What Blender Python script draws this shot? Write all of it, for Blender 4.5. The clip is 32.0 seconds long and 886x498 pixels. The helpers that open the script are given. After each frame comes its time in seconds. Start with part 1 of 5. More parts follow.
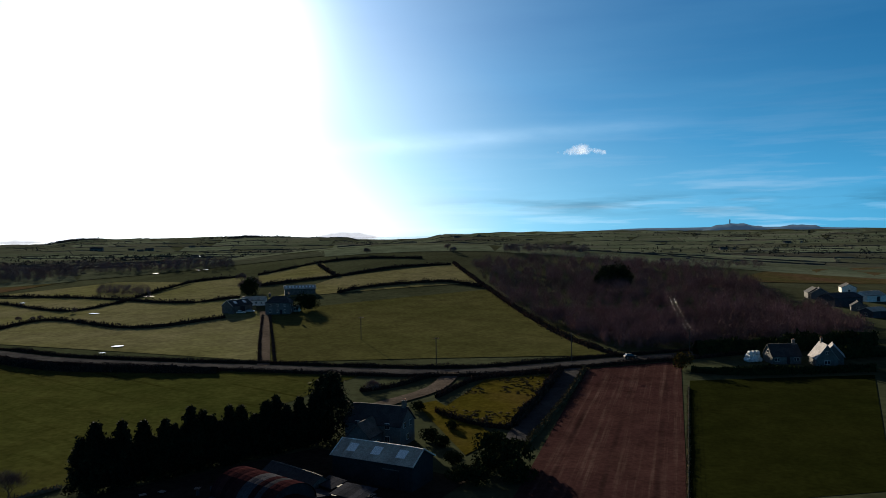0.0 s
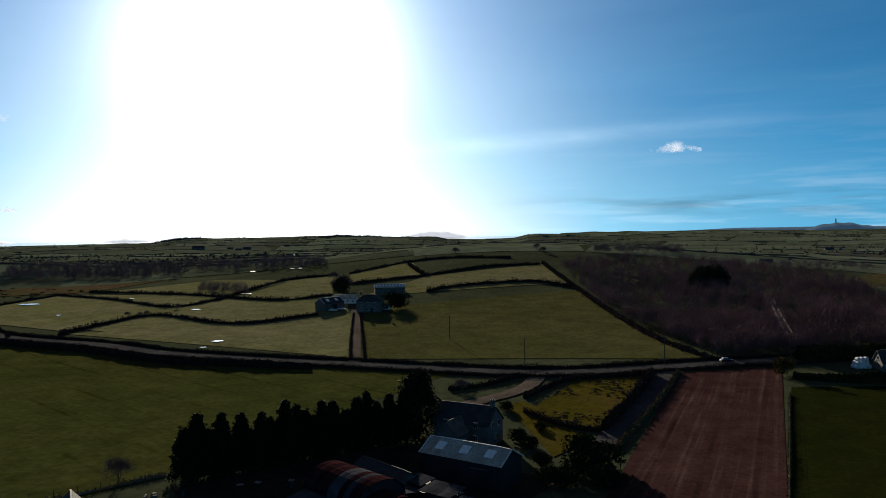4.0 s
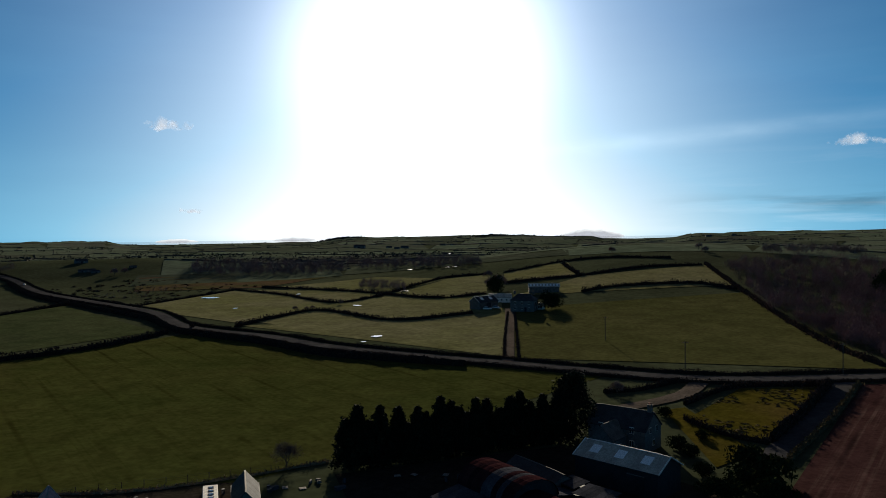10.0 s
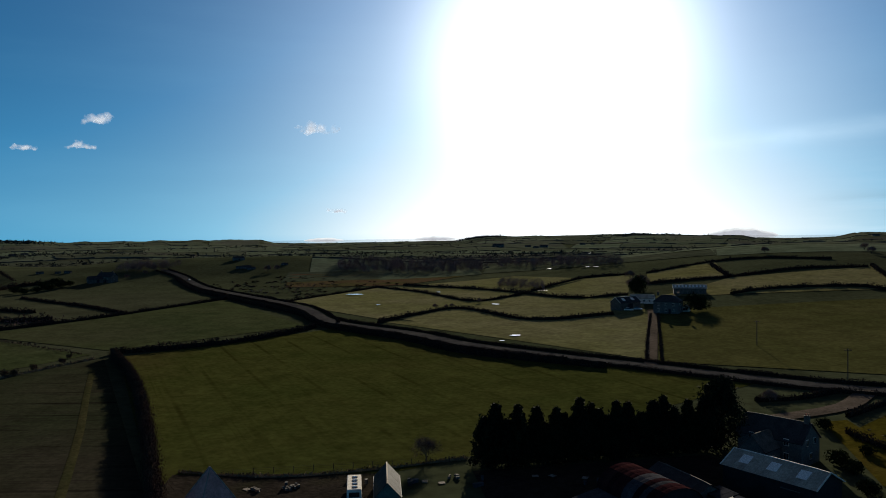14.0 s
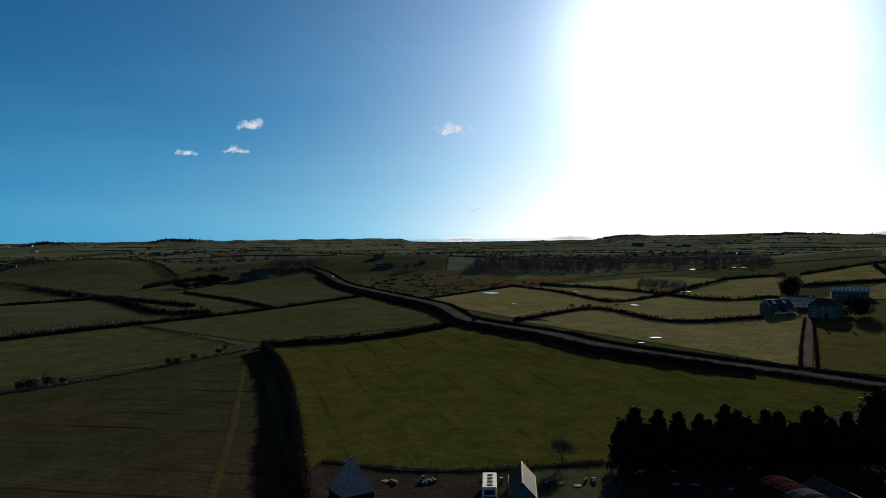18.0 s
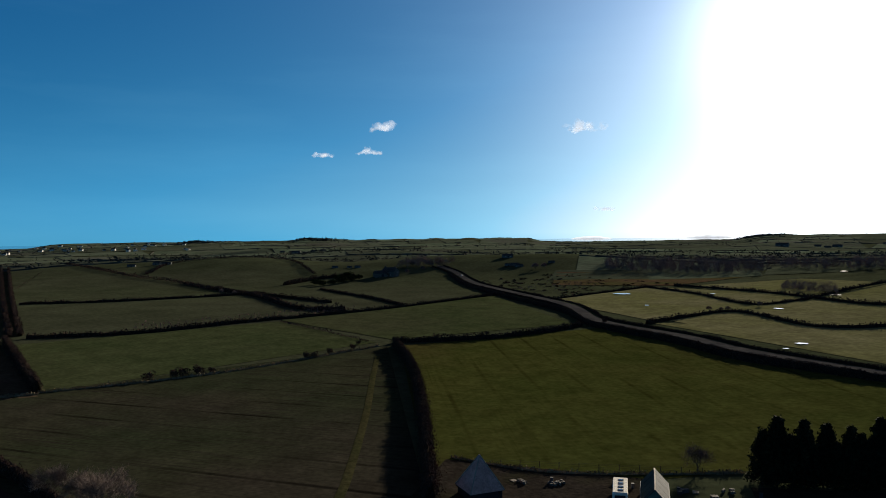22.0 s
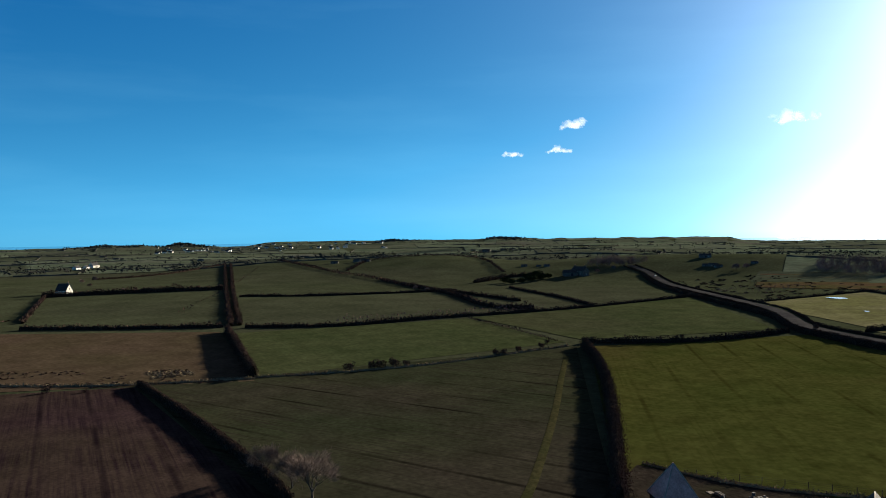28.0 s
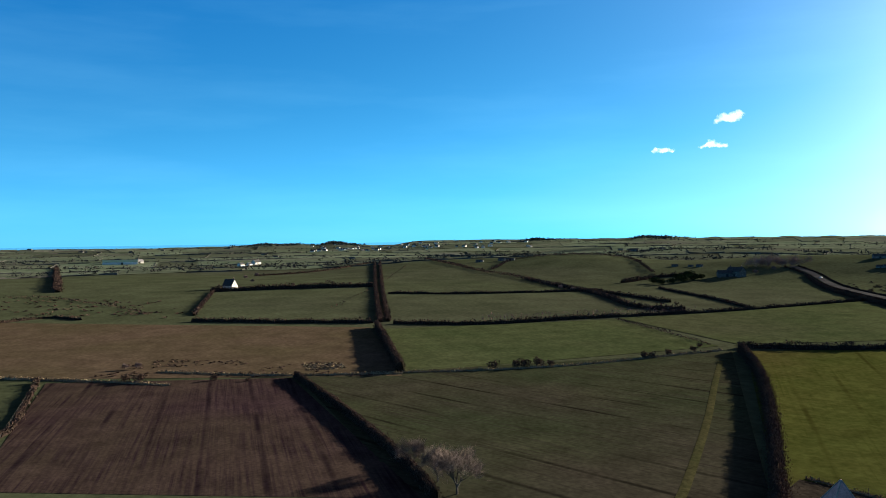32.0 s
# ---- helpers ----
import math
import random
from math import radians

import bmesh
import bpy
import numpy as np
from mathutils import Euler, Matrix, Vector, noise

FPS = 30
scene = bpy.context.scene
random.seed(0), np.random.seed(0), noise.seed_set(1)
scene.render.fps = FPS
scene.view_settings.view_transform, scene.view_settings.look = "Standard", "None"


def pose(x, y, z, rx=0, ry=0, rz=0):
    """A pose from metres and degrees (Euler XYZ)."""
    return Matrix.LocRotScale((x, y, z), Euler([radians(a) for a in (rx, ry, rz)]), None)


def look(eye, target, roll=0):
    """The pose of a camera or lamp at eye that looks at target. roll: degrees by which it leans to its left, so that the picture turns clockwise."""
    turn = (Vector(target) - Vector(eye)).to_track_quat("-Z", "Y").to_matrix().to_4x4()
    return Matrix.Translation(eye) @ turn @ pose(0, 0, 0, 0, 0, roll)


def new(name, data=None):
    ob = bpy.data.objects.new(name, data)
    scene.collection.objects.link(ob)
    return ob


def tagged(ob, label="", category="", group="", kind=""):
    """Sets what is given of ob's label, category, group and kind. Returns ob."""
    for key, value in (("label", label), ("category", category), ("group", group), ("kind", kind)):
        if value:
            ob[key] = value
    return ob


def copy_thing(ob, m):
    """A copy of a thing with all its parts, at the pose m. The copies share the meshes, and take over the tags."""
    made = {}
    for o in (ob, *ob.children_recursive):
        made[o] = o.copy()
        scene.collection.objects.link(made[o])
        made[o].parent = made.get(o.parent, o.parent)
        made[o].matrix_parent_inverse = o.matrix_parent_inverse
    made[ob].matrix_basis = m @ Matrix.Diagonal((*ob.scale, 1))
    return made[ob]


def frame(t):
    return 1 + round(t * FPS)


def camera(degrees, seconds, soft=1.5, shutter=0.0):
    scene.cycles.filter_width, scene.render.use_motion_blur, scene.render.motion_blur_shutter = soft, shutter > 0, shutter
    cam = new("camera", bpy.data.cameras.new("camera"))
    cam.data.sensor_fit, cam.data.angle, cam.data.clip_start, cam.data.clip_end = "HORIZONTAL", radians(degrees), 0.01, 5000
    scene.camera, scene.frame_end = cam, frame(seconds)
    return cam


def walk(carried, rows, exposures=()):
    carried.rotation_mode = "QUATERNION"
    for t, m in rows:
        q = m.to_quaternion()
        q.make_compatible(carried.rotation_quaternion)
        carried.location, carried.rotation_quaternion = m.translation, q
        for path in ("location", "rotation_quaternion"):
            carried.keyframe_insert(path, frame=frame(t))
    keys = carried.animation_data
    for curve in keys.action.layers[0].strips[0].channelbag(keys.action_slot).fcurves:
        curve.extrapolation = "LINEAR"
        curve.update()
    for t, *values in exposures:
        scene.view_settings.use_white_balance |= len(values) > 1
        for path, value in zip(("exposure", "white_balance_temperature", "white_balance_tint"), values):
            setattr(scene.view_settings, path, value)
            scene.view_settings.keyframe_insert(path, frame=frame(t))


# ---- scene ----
cam = camera(60.0, 32.0, soft=0.9)
PATH = [
    (0.0, pose(0, 0, 45, 88.58, 0.7, -0.60)),
    (1.0, pose(0, 0, 45, 88.59, 0.7, 0.66)),
    (2.0, pose(0, 0, 45, 88.61, 0.7, 2.34)),
    (3.0, pose(0, 0, 45, 88.62, 0.7, 4.20)),
    (5.5, pose(0, 0, 45, 88.65, 0.7, 8.68)),
    (7.0, pose(0, 0, 45, 88.67, 0.7, 11.39)),
    (8.0, pose(0, 0, 45, 88.68, 0.7, 13.20)),
    (9.0, pose(0, 0, 45, 88.70, 0.7, 15.15)),
    (10.0, pose(0, 0, 45, 88.71, 0.7, 17.49)),
    (11.0, pose(0, 0, 45, 88.72, 0.7, 20.09)),
    (12.0, pose(0, 0, 45, 88.74, 0.7, 22.76)),
    (13.0, pose(0, 0, 45, 88.75, 0.7, 25.39)),
    (14.5, pose(0, 0, 45, 88.77, 0.7, 29.02)),
    (16.5, pose(0, 0, 45, 88.79, 0.7, 34.02)),
    (18.0, pose(0, 0, 45, 88.81, 0.7, 37.96)),
    (20.0, pose(0, 0, 45, 88.84, 0.7, 42.68)),
    (22.0, pose(0, 0, 45, 88.87, 0.7, 47.56)),
    (24.0, pose(0, 0, 45, 88.89, 0.7, 51.97)),
    (25.5, pose(0, 0, 45, 88.91, 0.7, 55.47)),
    (27.5, pose(0, 0, 45, 88.94, 0.7, 60.33)),
    (29.0, pose(0, 0, 45, 88.96, 0.7, 64.20)),
    (30.0, pose(0, 0, 45, 88.97, 0.7, 66.72)),
    (31.0, pose(0, 0, 45, 88.98, 0.7, 69.50)),
    (32.0, pose(0, 0, 45, 88.99, 0.7, 72.40)),
]
EXPOSURES = [(0.0, 0.70), (6.0, 0.46), (10.0, 0.30), (14.0, 0.26), (20.0, 0.42), (25.0, 0.74), (28.0, 1.16), (32.0, 1.72)]
walk(cam, PATH, EXPOSURES)

# ---- world and sun ----
SUN_BEARING, SUN_HEIGHT = 19.0, 13.1
toward = Vector((-math.sin(radians(SUN_BEARING)) * math.cos(radians(SUN_HEIGHT)), math.cos(radians(SUN_BEARING)) * math.cos(radians(SUN_HEIGHT)), math.sin(radians(SUN_HEIGHT))))
world = bpy.data.worlds.new("sky")
scene.world = world
world.use_nodes = True
wn, wl = world.node_tree.nodes, world.node_tree.links
wn.clear()
sky = wn.new("ShaderNodeTexSky")
sky.sky_type, sky.sun_disc = "NISHITA", False
sky.sun_elevation, sky.sun_rotation = radians(SUN_HEIGHT), radians(-SUN_BEARING)
sky.altitude, sky.air_density, sky.dust_density, sky.ozone_density = 50, 1.0, 0.35, 3.0
# the sky's brightness drives its colour: deep blue away from the sun, white round it
grey = wn.new("ShaderNodeRGBToBW")
wl.new(sky.outputs[0], grey.inputs[0])


def sum_node(kind, a, b):
    n = wn.new("ShaderNodeMath")
    n.operation = kind
    for i, v in enumerate((a, b)):
        if isinstance(v, bpy.types.NodeSocket):
            wl.new(v, n.inputs[i])
        else:
            n.inputs[i].default_value = v
    return n.outputs[0]


share = sum_node("MULTIPLY", grey.outputs[0], 0.04)
tone = wn.new("ShaderNodeValToRGB")
stops = ((0.0, (0.0, 0.045, 0.24)), (0.05, (0.001, 0.092, 0.32)), (0.11, (0.010, 0.165, 0.44)), (0.22, (0.03, 0.31, 0.70)), (0.42, (0.23, 0.60, 0.95)), (0.75, (1.0, 1.0, 1.0)))
ramp_ = tone.color_ramp
ramp_.elements[0].position, ramp_.elements[1].position = stops[0][0], stops[-1][0]
for at, colour in stops[1:-1]:
    ramp_.elements.new(at)
for el, (at, colour) in zip(ramp_.elements, stops):
    el.position, el.color = at, (*colour, 1)
wl.new(share, tone.inputs[0])
# the bright aureole round the sun
ways = wn.new("ShaderNodeTexCoord")
dot = wn.new("ShaderNodeVectorMath")
dot.operation = "DOT_PRODUCT"
dot.inputs[1].default_value = toward
wl.new(ways.outputs["Generated"], dot.inputs[0])
apart = sum_node("MULTIPLY", sum_node("ARCCOSINE", sum_node("MINIMUM", dot.outputs["Value"], 0.99999), 0.0), 57.2958)
near = sum_node("POWER", 2.718, sum_node("MULTIPLY", sum_node("POWER", sum_node("DIVIDE", apart, 9.5), 4.0), -1.0))
wide = sum_node("POWER", 2.718, sum_node("DIVIDE", apart, -10.3))
low = wn.new("ShaderNodeVectorMath")
low.operation = "DOT_PRODUCT"
low.inputs[1].default_value = Vector((toward.x, toward.y, 0.02)).normalized()
wl.new(ways.outputs["Generated"], low.inputs[0])
apart_low = sum_node("MULTIPLY", sum_node("ARCCOSINE", sum_node("MINIMUM", low.outputs["Value"], 0.99999), 0.0), 57.2958)
haze = sum_node("POWER", 2.718, sum_node("MULTIPLY", sum_node("POWER", sum_node("DIVIDE", apart_low, 17.0), 2.4), -1.0))
aura = sum_node("ADD", sum_node("MULTIPLY", near, 1.2), sum_node("MULTIPLY", haze, 0.8))
pale = wn.new("ShaderNodeVectorMath")
pale.operation = "SCALE"
pale.inputs[0].default_value = (1.0, 0.97, 0.95)
wl.new(aura, pale.inputs["Scale"])
# paler air towards the horizon, and thin streaks of high cloud
axes = wn.new("ShaderNodeSeparateXYZ")
wl.new(ways.outputs["Generated"], axes.inputs[0])
sink = sum_node("POWER", 2.718, sum_node("MULTIPLY", sum_node("MAXIMUM", axes.outputs["Z"], 0.0), -10.8))


def streaks(stretch, size, lo, hi):
    mp = wn.new("ShaderNodeMapping")
    mp.inputs["Scale"].default_value = (1.2, 1.2, 1.2 * stretch)
    mp.inputs["Rotation"].default_value = (radians(4), radians(-5), 0)
    wl.new(ways.outputs["Generated"], mp.inputs["Vector"])
    nz = wn.new("ShaderNodeTexNoise")
    nz.inputs["Scale"].default_value, nz.inputs["Detail"].default_value, nz.inputs["Roughness"].default_value = size, 6, 0.55
    wl.new(mp.outputs[0], nz.inputs["Vector"])
    mr = wn.new("ShaderNodeMapRange")
    mr.inputs[1].default_value, mr.inputs[2].default_value = lo, hi
    wl.new(nz.outputs["Fac"], mr.inputs[0])
    return mr.outputs[0]


def tinted(value, colour):
    n = wn.new("ShaderNodeVectorMath")
    n.operation = "SCALE"
    n.inputs[0].default_value = colour
    wl.new(value, n.inputs["Scale"])
    return n.outputs[0]


def added(a, b):
    n = wn.new("ShaderNodeVectorMath")
    n.operation = "ADD"
    wl.new(a, n.inputs[0])
    wl.new(b, n.inputs[1])
    return n.outputs[0]


cirrus = streaks(7.0, 1.7, 0.46, 0.80)
east = wn.new("ShaderNodeMapRange")
east.inputs[1].default_value, east.inputs[2].default_value = -0.066, 0.25
wl.new(axes.outputs["X"], east.inputs[0])
low_band = sum_node("POWER", 2.718, sum_node("MULTIPLY", sum_node("MAXIMUM", axes.outputs["Z"], 0.0), -20.4))
bank = sum_node("MULTIPLY", sum_node("MULTIPLY", streaks(13.0, 5.0, 0.48, 0.66), low_band), east.outputs[0])
sum_sky = added(added(tone.outputs[0], pale.outputs[0]), tinted(sink, (0.08, 0.28, 0.31)))
sum_sky = added(sum_sky, added(tinted(cirrus, (0.025, 0.05, 0.055)), tinted(bank, (0.42, 0.32, 0.25))))
sum_sky = added(sum_sky, tinted(wide, (1.30, 1.34, 1.58)))
TRAIL_A, TRAIL_B = Vector((-0.097, 0.990, 0.106)), Vector((0.274, 0.953, 0.128))
# one long faint trail of ice cloud, and a low grey bank over the eastern horizon
trail = wn.new("ShaderNodeVectorMath")
trail.operation = "DOT_PRODUCT"
trail.inputs[1].default_value = TRAIL_A.cross(TRAIL_B).normalized()
wl.new(ways.outputs["Generated"], trail.inputs[0])
thin = sum_node("POWER", 2.718, sum_node("MULTIPLY", sum_node("POWER", sum_node("DIVIDE", sum_node("ABSOLUTE", trail.outputs["Value"], 0.0), 0.010), 2.0), -1.0))
fade = wn.new("ShaderNodeMapRange")
fade.inputs[1].default_value, fade.inputs[2].default_value = 0.35, 0.04
wl.new(axes.outputs["X"], fade.inputs[0])
front = wn.new("ShaderNodeMapRange")
front.inputs[1].default_value, front.inputs[2].default_value = -0.25, -0.08
wl.new(axes.outputs["X"], front.inputs[0])
thin = sum_node("MULTIPLY", sum_node("MULTIPLY", thin, fade.outputs[0]), sum_node("MULTIPLY", front.outputs[0], streaks(3.0, 6.0, 0.25, 0.7)))
sum_sky = added(sum_sky, tinted(thin, (0.30, 0.32, 0.30)))
level = sum_node("POWER", 2.718, sum_node("MULTIPLY", sum_node("POWER", sum_node("DIVIDE", sum_node("SUBTRACT", axes.outputs["Z"], 0.030), 0.0117), 2.0), -1.0))
dim = sum_node("MULTIPLY", sum_node("MULTIPLY", level, streaks(9.0, 5.5, 0.42, 0.62)), east.outputs[0])
shade_sky = wn.new("ShaderNodeVectorMath")
shade_sky.operation = "SCALE"
wl.new(sum_sky, shade_sky.inputs[0])
wl.new(sum_node("SUBTRACT", 1.0, sum_node("MULTIPLY", dim, 0.42)), shade_sky.inputs["Scale"])
sum_sky = shade_sky.outputs[0]
# overhead the sky is darker and greyer than the deep blue band above the horizon
high = wn.new("ShaderNodeMapRange")
high.inputs[1].default_value, high.inputs[2].default_value, high.inputs[4].default_value = 0.30, 0.62, 0.85
wl.new(axes.outputs["Z"], high.inputs[0])
sky_grey = wn.new("ShaderNodeRGBToBW")
wl.new(sum_sky, sky_grey.inputs[0])
dome = wn.new("ShaderNodeMix")
dome.data_type = "RGBA"
wl.new(high.outputs[0], dome.inputs[0])
wl.new(sum_sky, dome.inputs[6])
wl.new(tinted(sky_grey.outputs[0], (0.62, 0.62, 0.66)), dome.inputs[7])
sum_sky = dome.outputs[2]
back = wn.new("ShaderNodeBackground")
back.inputs["Strength"].default_value = 0.46
wl.new(sum_sky, back.inputs["Color"])
wl.new(back.outputs[0], wn.new("ShaderNodeOutputWorld").inputs["Surface"])
lamp = bpy.data.lights.new("sun", "SUN")
lamp.energy, lamp.angle, lamp.color = 5.0, radians(0.6), (1.0, 0.88, 0.68)
sun = new("sun", lamp)
sun.matrix_world = look(toward * 900, (0, 0, 0))

# ---- lie of the land ----
def smooth(a, b, v):
    u = np.clip((v - a) / (b - a), 0.0, 1.0)
    return u * u * (3 - 2 * u)


# low rounded hills: x, y, height, half-widths across and along, turn in degrees
HILLS = (
    (-30, 640, 25, 190, 210, 10),
    (70, 800, 10, 220, 160, 0),
    (-560, 470, 9, 110, 60, 35),
    (-645, 360, 13, 70, 95, 10),
    (-560, 560, 14, 90, 120, 40),
    (-1000, 520, 16, 170, 110, 30),
    (-900, 80, 8, 200, 130, 0),
    (-790, 200, 15, 85, 75, 0),
)
# wooded rises on the skyline: bearing to the left of north, height, half-width in degrees
RISES = ((17.2, 5, 1.8), (31.0, 5, 1.1), (70.0, 5, 1.2), (79.5, 3, 1.0), (97.5, 11, 1.2), (103.0, 10, 2.2), (-14.0, 4, 4.0), (60.0, 3, 3.0), (25.0, 3, 2.0))


# the hills stand on a survey grid of its own: its bearings against those of the plan
PLAN_BEARINGS = (-180, -34.6, -26, -16.6, -9.75, 3.5, 6.55, 12.5, 17.1, 22.2, 35.2, 44.3, 50.9, 54.4, 67.1, 76.8, 88.1, 104.7, 180)
GRID_BEARINGS = (-180, -42, -31.2, -19.06, -10.9, 5.06, 8.54, 15.87, 21.4, 27.5, 43, 54.5, 62.5, 67, 81.8, 93.5, 107, 127, 180)
GRID_SCALE, FAR_EDGE = 1.195, 2987.5
FAR_SQUEEZE = 0.8002


def grid_distance(d):
    return np.where(d < FAR_EDGE, d / GRID_SCALE, 2500 + (d - FAR_EDGE) / FAR_SQUEEZE)


def far_level(z, d):
    """A height on the squeezed far land that keeps its slope from the viewpoint."""
    return 45 + (z - 45) * d / (GRID_SCALE * grid_distance(d))


def ground_z(x, y):
    d = np.hypot(x, y) + 1e-6
    r = grid_distance(d)
    bearing = np.interp(np.degrees(np.arctan2(-x, y)), PLAN_BEARINGS, GRID_BEARINGS)
    x, y = -r * np.sin(np.radians(bearing)), r * np.cos(np.radians(bearing))
    roll = 3.2 * np.sin(x / 170 + 1.3) * np.sin(y / 210 + 0.4) + 1.8 * np.sin((x + y) / 97 + 2) * np.sin((x - y) / 131)
    z = roll * smooth(300, 900, r)
    for hx, hy, h, a, b, turn in HILLS:
        c, s = np.cos(np.radians(turn)), np.sin(np.radians(turn))
        u, v = (x - hx) * c + (y - hy) * s, (y - hy) * c - (x - hx) * s
        z = z + h * np.exp(-0.5 * ((u / a) ** 2 + (v / b) ** 2))
    land = smooth(49, 51, bearing) * (1 - smooth(90, 93, bearing)) + smooth(7, 9, bearing) * (1 - smooth(30, 33, bearing)) + (1 - smooth(0, 2, bearing))
    far = 3 + 17 * land
    for b0, h, w in RISES:
        far = far + h * np.exp(-0.5 * ((bearing - b0) / w) ** 2)
    z = z + smooth(1500, 2700, r) * (far + 2.5 * np.sin(bearing * 2.1) * np.sin(r / 240))
    shore = smooth(3050, 3400, r) * smooth(-3, -1, bearing) * (1 - smooth(150, 155, bearing))
    return far_level(z * (1 - shore) - 9 * shore, d)


def gz(x, y):
    return float(ground_z(x, y))


# ---- materials ----
def material(name, colours, scale=1.0, rough=0.9, metal=0.0, bump=0.0, fine=8.0, vary=0.0, lines=None, island=False, spec=0.15, drills=None):
    """Noise between two colours at two scales; lines=(turn, metres, colour, share) draws wheel tracks, drills=(turn, metres, colour, share) uneven long streaks; vary spreads objects or islands."""
    m = bpy.data.materials.new(name)
    m.use_nodes = True
    n, l = m.node_tree.nodes, m.node_tree.links
    b = n["Principled BSDF"]
    b.inputs["Roughness"].default_value, b.inputs["Metallic"].default_value = rough, metal
    b.inputs["Specular IOR Level"].default_value = spec
    co = n.new("ShaderNodeTexCoord")
    geo = n.new("ShaderNodeNewGeometry")

    def mix(a, c, fac, kind="MIX"):
        x = n.new("ShaderNodeMix")
        x.data_type, x.blend_type = "RGBA", kind
        for sock, v in ((x.inputs[0], fac), (x.inputs[6], a), (x.inputs[7], c)):
            if isinstance(v, bpy.types.NodeSocket):
                l.new(v, sock)
            elif isinstance(v, tuple):
                sock.default_value = (*v, 1)
            else:
                sock.default_value = v
        return x.outputs[2]

    def ramp(v, lo, hi):
        r = n.new("ShaderNodeMapRange")
        r.inputs[1].default_value, r.inputs[2].default_value = lo, hi
        l.new(v, r.inputs[0])
        return r.outputs[0]

    def noisy(size, detail=4):
        t = n.new("ShaderNodeTexNoise")
        t.inputs["Scale"].default_value, t.inputs["Detail"].default_value = size, detail
        l.new(geo.outputs["Position"], t.inputs["Vector"])
        return t.outputs["Fac"]

    big, small = noisy(scale), noisy(scale * fine)
    col = mix(colours[0], colours[1], ramp(big, 0.35, 0.65))
    if len(colours) > 2:
        col = mix(col, colours[2], ramp(noisy(scale * 0.37), 0.52, 0.72))
    for kind, given in (("drills", drills), ("lines", lines)):
        if not given:
            continue
        turn, metres, tint, share = given
        mp = n.new("ShaderNodeMapping")
        mp.inputs["Rotation"].default_value[2] = radians(turn)
        l.new(geo.outputs["Position"], mp.inputs["Vector"])
        worn = n.new("ShaderNodeMath")
        worn.operation = "MULTIPLY"
        if kind == "drills":
            thin = n.new("ShaderNodeMapping")
            thin.inputs["Scale"].default_value = (1 / metres, 0.02 / metres, 0)
            l.new(mp.outputs[0], thin.inputs["Vector"])
            st = n.new("ShaderNodeTexNoise")
            st.inputs["Scale"].default_value, st.inputs["Detail"].default_value, st.inputs["Roughness"].default_value = 1.0, 5, 0.65
            l.new(thin.outputs[0], st.inputs["Vector"])
            l.new(ramp(st.outputs["Fac"], 0.62 - share * 0.3, 0.72 - share * 0.1), worn.inputs[0])
            l.new(ramp(noisy(scale * 2.1), 0.25, 0.6), worn.inputs[1])
        else:
            wv = n.new("ShaderNodeTexWave")
            wv.inputs["Scale"].default_value = 0.314 / metres
            wv.inputs["Distortion"].default_value, wv.inputs["Detail"].default_value = 0.9, 3
            wv.inputs["Detail Scale"].default_value = 0.25
            l.new(mp.outputs[0], wv.inputs["Vector"])
            l.new(ramp(wv.outputs["Fac"], 1 - share, 1.0), worn.inputs[0])
            l.new(ramp(noisy(scale * 1.1), 0.40, 0.62), worn.inputs[1])
        col = mix(col, tint, worn.outputs[0])
    grain = ramp(small, 0.25, 0.75)
    shade = n.new("ShaderNodeMapRange")
    shade.inputs[3].default_value, shade.inputs[4].default_value = 0.72, 1.28
    l.new(grain, shade.inputs[0])
    g = n.new("ShaderNodeCombineColor")
    for i in range(3):
        l.new(shade.outputs[0], g.inputs[i])
    col = mix(col, g.outputs[0], 1.0, "MULTIPLY")
    mottle = n.new("ShaderNodeMapRange")
    mottle.inputs[1].default_value, mottle.inputs[2].default_value = 0.3, 0.7
    mottle.inputs[3].default_value, mottle.inputs[4].default_value = 0.80, 1.20
    l.new(noisy(scale * 5.3, 5), mottle.inputs[0])
    g2 = n.new("ShaderNodeCombineColor")
    for i in range(3):
        l.new(mottle.outputs[0], g2.inputs[i])
    col = mix(col, g2.outputs[0], 1.0, "MULTIPLY")
    if vary:
        src = geo.outputs["Random Per Island"] if island else n.new("ShaderNodeObjectInfo").outputs["Random"]
        hsv = n.new("ShaderNodeHueSaturation")
        v = n.new("ShaderNodeMapRange")
        v.inputs[3].default_value, v.inputs[4].default_value = 1 - vary, 1 + vary
        l.new(src, v.inputs[0])
        l.new(v.outputs[0], hsv.inputs["Value"])
        h = n.new("ShaderNodeMapRange")
        h.inputs[3].default_value, h.inputs[4].default_value = 0.5 - vary * 0.05, 0.5 + vary * 0.05
        l.new(src, h.inputs[0])
        l.new(h.outputs[0], hsv.inputs["Hue"])
        l.new(col, hsv.inputs["Color"])
        col = hsv.outputs[0]
    l.new(col, b.inputs["Base Color"])
    if bump:
        bp = n.new("ShaderNodeBump")
        bp.inputs["Strength"].default_value, bp.inputs["Distance"].default_value = bump, 0.3 / scale / fine
        l.new(small, bp.inputs["Height"])
        l.new(bp.outputs[0], b.inputs["Normal"])
    return m


